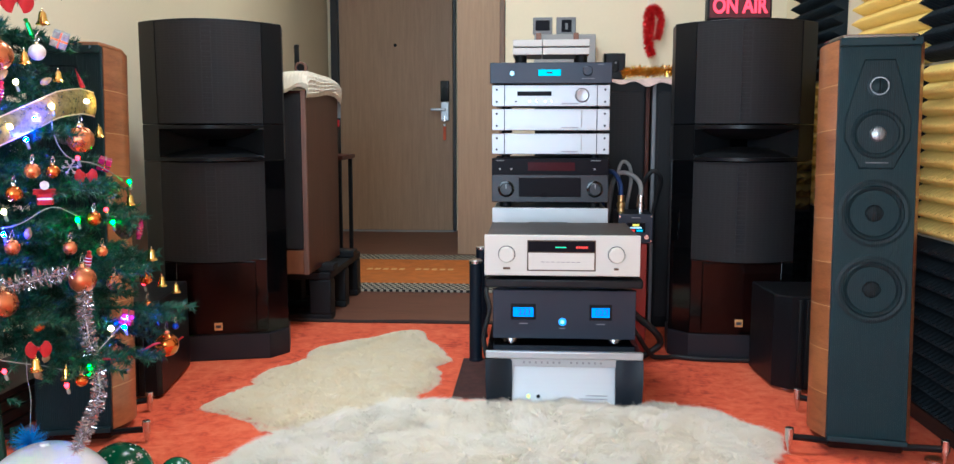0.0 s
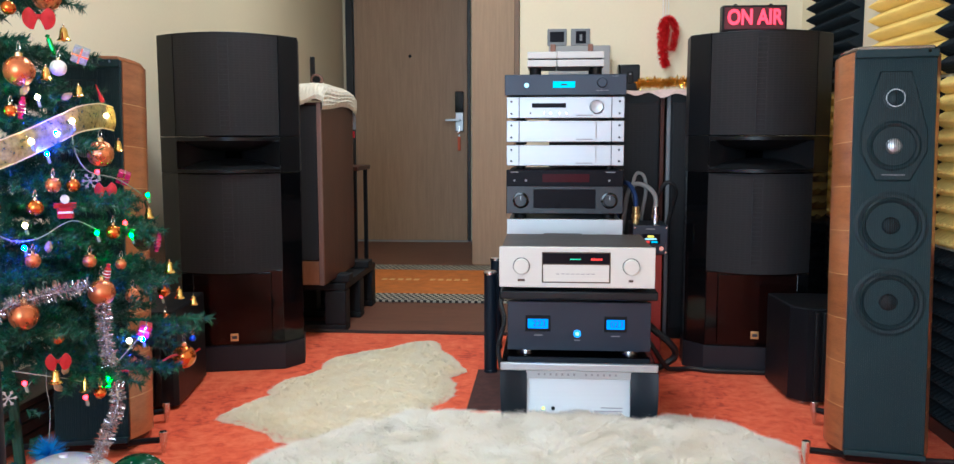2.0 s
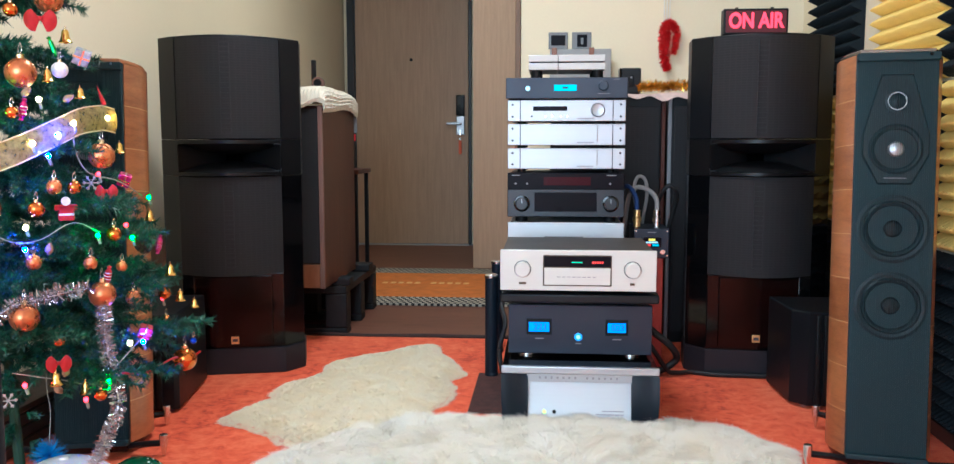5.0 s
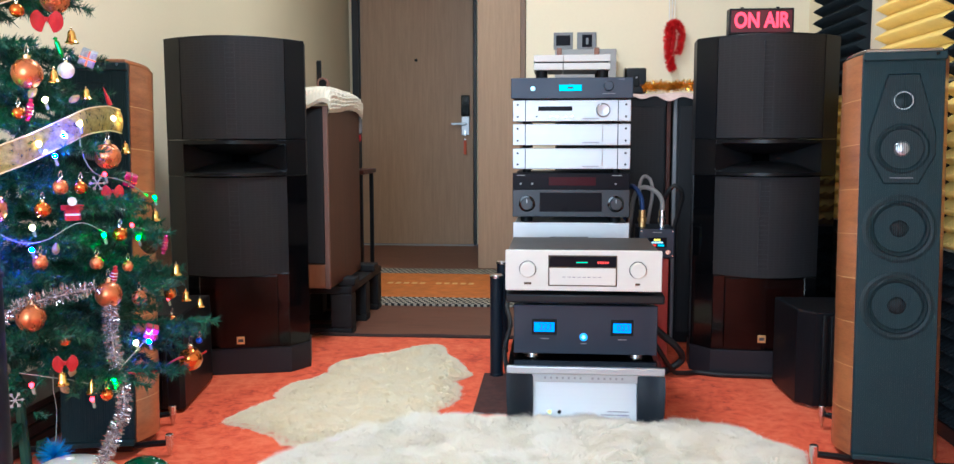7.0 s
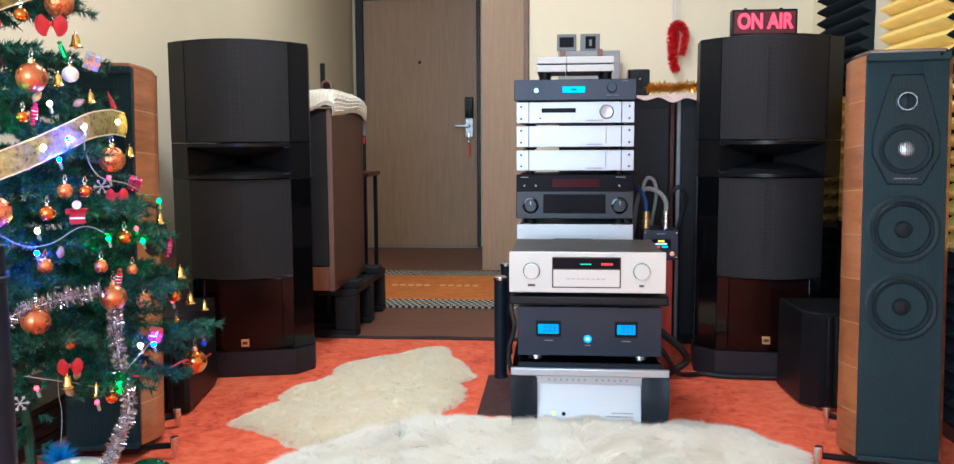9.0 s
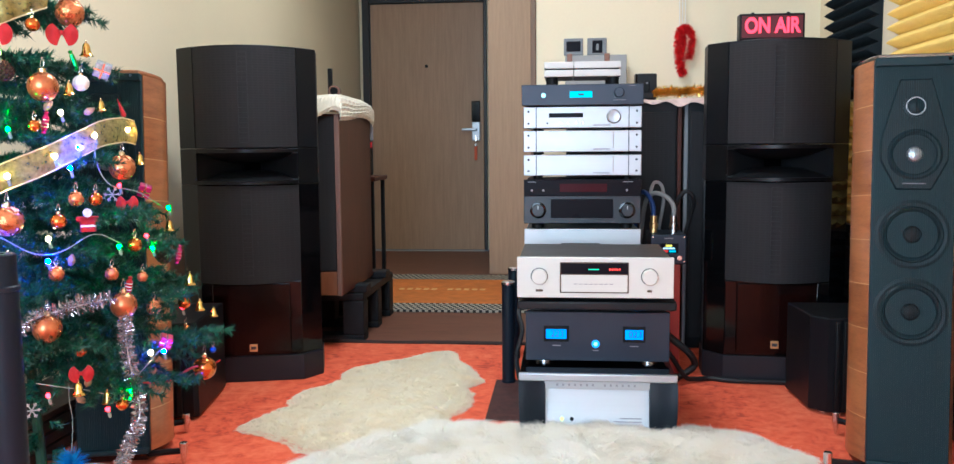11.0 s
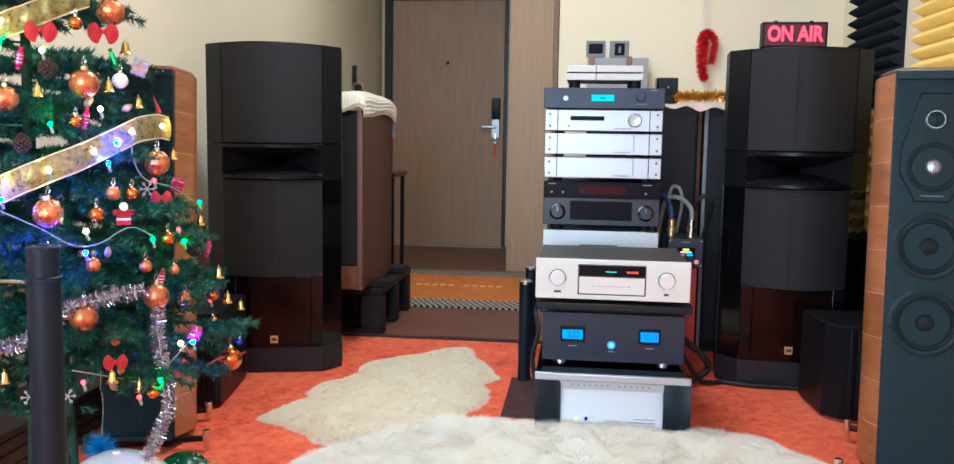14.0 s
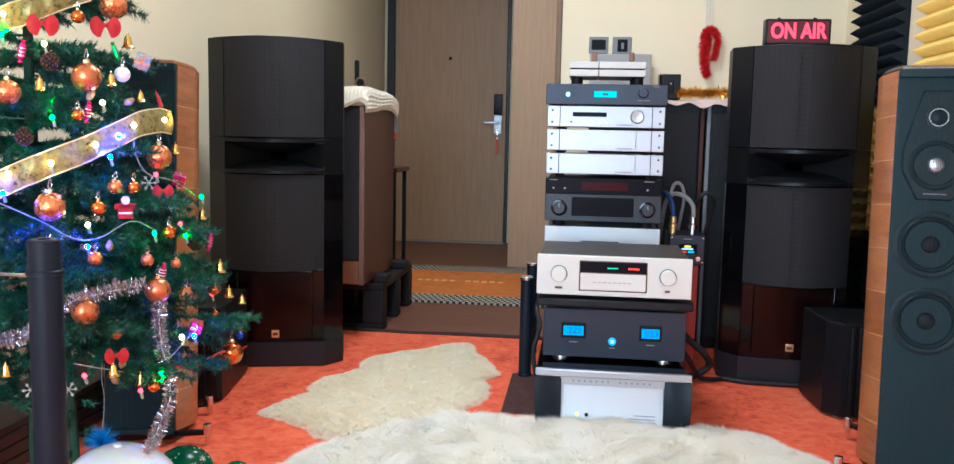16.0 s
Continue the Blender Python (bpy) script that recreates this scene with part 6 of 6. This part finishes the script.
bulbs("fairy_light", "glowing blue fairy light on the tree", [(-0.858, 1.553, 0.683), (-0.728, 1.738, 0.468), (-0.85, 1.665, 0.896), (-0.853, 1.636, 0.856), (-0.987, 1.49, 0.788), (-0.926, 1.497, 0.696)], M_BLUEBULB)
bulbs("fairy_light", "glowing green fairy light on the tree", [(-0.93, 1.565, 0.932), (-1.02, 1.55, 1.087), (-0.79, 1.69, 0.696), (-0.778, 1.81, 0.678), (-0.745, 1.62, 0.419), (-0.796, 1.932, 0.757)], M_GREENBULB)
bulbs("fairy_light", "glowing red fairy light on the tree", [(-0.837, 1.496, 0.441), (-0.812, 1.745, 0.817), (-0.78, 1.947, 0.521), (-0.764, 1.57, 0.394), (-0.786, 1.80, 0.706)], M_REDBULB, 0.0045)
bulbs("fairy_light", "glowing warm white fairy light in the ribbon", [(-0.838, 1.705, 0.92), (-0.857, 1.878, 0.935), (-0.868, 1.61, 0.88), (-0.92, 1.54, 0.844), (-0.978, 1.495, 0.824), (-1.02, 1.557, 1.128), (-0.872, 1.645, 0.965), (-0.738, 1.70, 0.474), (-0.884, 1.60, 0.72), (-0.955, 1.585, 1.075)], M_WARMBULB, 0.0050)


def ribbon(pts, width, label):
    t = thing("gold_ribbon", label, "ribbon")
    path = smooth_path(pts, 10)
    c = Vector((AX, AY, 0))

    def f(u, v):
        k = u * (len(path) - 1.0001)
        p = path[int(k)].lerp(path[int(k) + 1], k - int(k))
        o = p - c
        o.z = 0
        o.normalize()
        return p + o * (0.016 + 0.003 * math.sin(40 * u)) + Vector((0, 0, width * (v - 0.5))) - o * 0.006 * (2 * v - 1) ** 2
    part("band", sheet(B(), f, 60, 4), M_RIBBON, t)
    for v in (0.0, 1.0):
        b = B()
        tube(b, [f(k / 30, v) for k in range(31)], 0.0016, 5, 1)
        part("wired_edge", b, M_RIBEDGE, t)


ribbon([(-1.06, 1.46, 0.77), (-0.999, 1.5, 0.803), (-0.965, 1.524, 0.824), (-0.931, 1.554, 0.844), (-0.879, 1.624, 0.88), (-0.85, 1.719, 0.92), (-0.848, 1.816, 0.933), (-0.866, 1.90, 0.928)], 0.052, "sheer gold ribbon with lights wound round the tree")
ribbon([(-1.08, 1.55, 1.085), (-1.033, 1.566, 1.114), (-0.989, 1.597, 1.141), (-0.952, 1.641, 1.172), (-0.93, 1.70, 1.20)], 0.050, "sheer gold ribbon near the top of the tree")
tinsel("tinsel_garland", "silver tinsel garland wound round the tree", [hang(p) for p in ((-1.02, 1.42, 0.52), (-0.968, 1.437, 0.515), (-0.925, 1.46, 0.528), (-0.876, 1.51, 0.575), (-0.831, 1.56, 0.59), (-0.786, 1.64, 0.597))], 2600, 0.018, 0.0006, M_TINSELS, seed=8)
tinsel("tinsel_garland", "silver tinsel end hanging below the tree", [hang(p) for p in ((-0.768, 1.662, 0.56), (-0.765, 1.655, 0.50), (-0.75, 1.648, 0.425), (-0.737, 1.641, 0.363), (-0.741, 1.60, 0.312), (-0.752, 1.568, 0.265))], 2800, 0.017, 0.0006, M_TINSELS, seed=12)
cable("light_wire", "clear wire of the fairy lights on the tree", [(-0.996, 1.484, 0.771), (-0.926, 1.512, 0.734), (-0.878, 1.541, 0.699), (-0.846, 1.58, 0.698), (-0.815, 1.645, 0.725), (-0.79, 1.70, 0.70)], 0.0011, M_WIRE)
cable("light_wire", "clear wire of the fairy lights on the tree", [(-0.73, 1.735, 0.475), (-0.758, 1.607, 0.420), (-0.80, 1.543, 0.440), (-0.855, 1.49, 0.465)], 0.0011, M_WIRE)
cable("light_wire", "clear wire of the fairy lights on the tree", [(-0.85, 1.73, 0.93), (-0.835, 1.70, 0.87), (-0.825, 1.73, 0.82), (-0.80, 1.80, 0.80), (-0.81, 1.93, 0.76)], 0.0013, M_WIRE)
t = thing("blue_pompom", "fluffy bright blue pompom under the tree", "ornament", pose(-0.972, 1.78, 0.20))
vs, fs = [], []
rnd = random.Random(2)
for k in range(500):
    d = Vector((rnd.gauss(0, 1), rnd.gauss(0, 1), rnd.gauss(0, 1))).normalized()
    s = d.orthogonal().normalized() * 0.0012
    vs += [-s, s, d * 0.045 * rnd.uniform(0.7, 1.1)]
    fs.append((3 * k, 3 * k + 1, 3 * k + 2))
me = bpy.data.meshes.new("fluff")
me.from_pydata(vs, [], fs)
part_mesh("fluff", me, M_BLUEFLUFF, t, flat=True)
cable("hanging_string", "thin string holding the blue pompom", [(-0.972, 1.78, 0.22), (-0.962, 1.775, 0.30), (-0.958, 1.76, 0.36), (-0.945, 1.75, 0.45)], 0.001, M_WIRE, 4)


# ---------------------------------------------------------------- balls on the carpet and the stand post
def floor_ball(p, r, material, label, flakes=0):
    t = thing("floor_ball", label, "ball", pose(*p))
    b = B()
    bmesh.ops.create_uvsphere(b, u_segments=48, v_segments=32, radius=r)
    part("ball", b, material, t)
    rnd = random.Random(4)
    for k in range(flakes):
        d = Vector((rnd.uniform(-1, 1), rnd.uniform(-1, 0.5), rnd.uniform(-0.3, 1))).normalized()
        q = d.to_track_quat("Z", "Y").to_matrix().to_4x4()
        b = B()
        if k % 4 == 0:
            for j in range(3):
                a = math.pi * j / 3
                box_m = q @ Matrix.Rotation(a, 4, "Z")
                vs = bmesh.ops.create_cube(b, size=1, matrix=Matrix.Translation(d * (r * 0.997)) @ box_m @ Matrix.Diagonal((r * 0.22, r * 0.03, r * 0.012, 1)))
        else:
            cyl(b, d * (r * 0.99), d * (r * 1.004), r * (0.018 + 0.012 * (k % 2)), None, 10)
        part("snow_mark", b, M_WHITEPAINT, t)
    part("neck", lathe(B(), [(0, r * 0.98), (r * 0.08, r * 0.98), (r * 0.06, r * 1.03), (0, r * 1.03)], None, 12), material, t) if not flakes else None


floor_ball((-0.832, 1.60, 0.1325), 0.132, M_BALLOON, "white balloon resting on the carpet under the tree")
floor_ball((-0.835, 1.90, 0.0765), 0.076, M_GREENBALL, "green ball with white snowflake marks on the carpet", 96)
floor_ball((-0.745, 2.0, 0.042), 0.041, M_GREENBALL, "small dark green ball with white marks on the carpet", 45)

t = thing("rack_post", "black round post of a metal equipment rack", "audio stand", pose(-0.774, 1.29, 0))
part("post", lathe(B(), [(0, 0.012), (0.0265, 0.012), (0.0265, 0.678), (0.0255, 0.680), (0.0255, 0.729), (0.022, 0.731), (0.010, 0.731), (0.009, 0.721), (0, 0.721)], None, 40), M_POLE, t)
part("collar", lathe(B(), [(0.0265, 0.672), (0.029, 0.673), (0.029, 0.679), (0.0265, 0.681)], None, 40), M_POLE, t)
part("foot", lathe(B(), [(0, 0), (0.034, 0), (0.034, 0.010), (0.028, 0.012), (0, 0.012)], None, 32), M_RUBBER, t)
part("cross_bar", bx(-0.50, -0.0285, -0.005, 0.005, 0.667, 0.673, bev=0.001), M_GUN, t, "flat metal cross bar")
part("post", lathe(B(), [(0, 0.012), (0.0275, 0.012), (0.0275, 0.675), (0.0265, 0.722), (0, 0.725)], Matrix.Translation((-0.52, 0, 0)), 28), M_POLE, t)

# copper discs by the tower
for x, y in ((1.14, 2.19), (1.175, 2.30), (1.215, 2.215)):
    t = thing("spike_shoe", "loose copper disc with a steel rim on the carpet", "disc", pose(x, y, 0), "copper discs by the tower")
    part("disc", lathe(B(), [(0, 0.0005), (0.022, 0.0005), (0.022, 0.012), (0.019, 0.014), (0, 0.013)], None, 28), M_COPPERDISC, t)
    part("rim", lathe(B(), [(0.0222, 0.002), (0.0235, 0.003), (0.0235, 0.009), (0.0222, 0.010)], None, 28), M_CHROME, t)

# laminate planks of the hall
pm = {}
for j in range(20):
    y = 3.80 + 0.19 * j
    for x in (-1.61 - 0.6 * (j % 2), -0.41 - 0.6 * (j % 2), 0.79 - 0.6 * (j % 2)):
        x0, x1 = max(x, XL), min(x + 1.1995, 0.0 if y > 4.2 else XR)
        if x1 - x0 < 0.05 or y + 0.188 > YD - 0.06:
            continue
        key = (round(x1 - x0, 3))
        if key not in pm:
            b = bx(0, x1 - x0, 0, 0.1896, -0.012, 0.0, bev=0.0004, seg=1)
            me = bpy.data.meshes.new("plank")
            b.to_mesh(me)
            b.free()
            me.materials.append(M_PLANK)
            pm[key] = me
        ob = new("plank", pm[key])
        ob.parent = fl
        ob.location = (x0, y + 0.052, -0.0005)
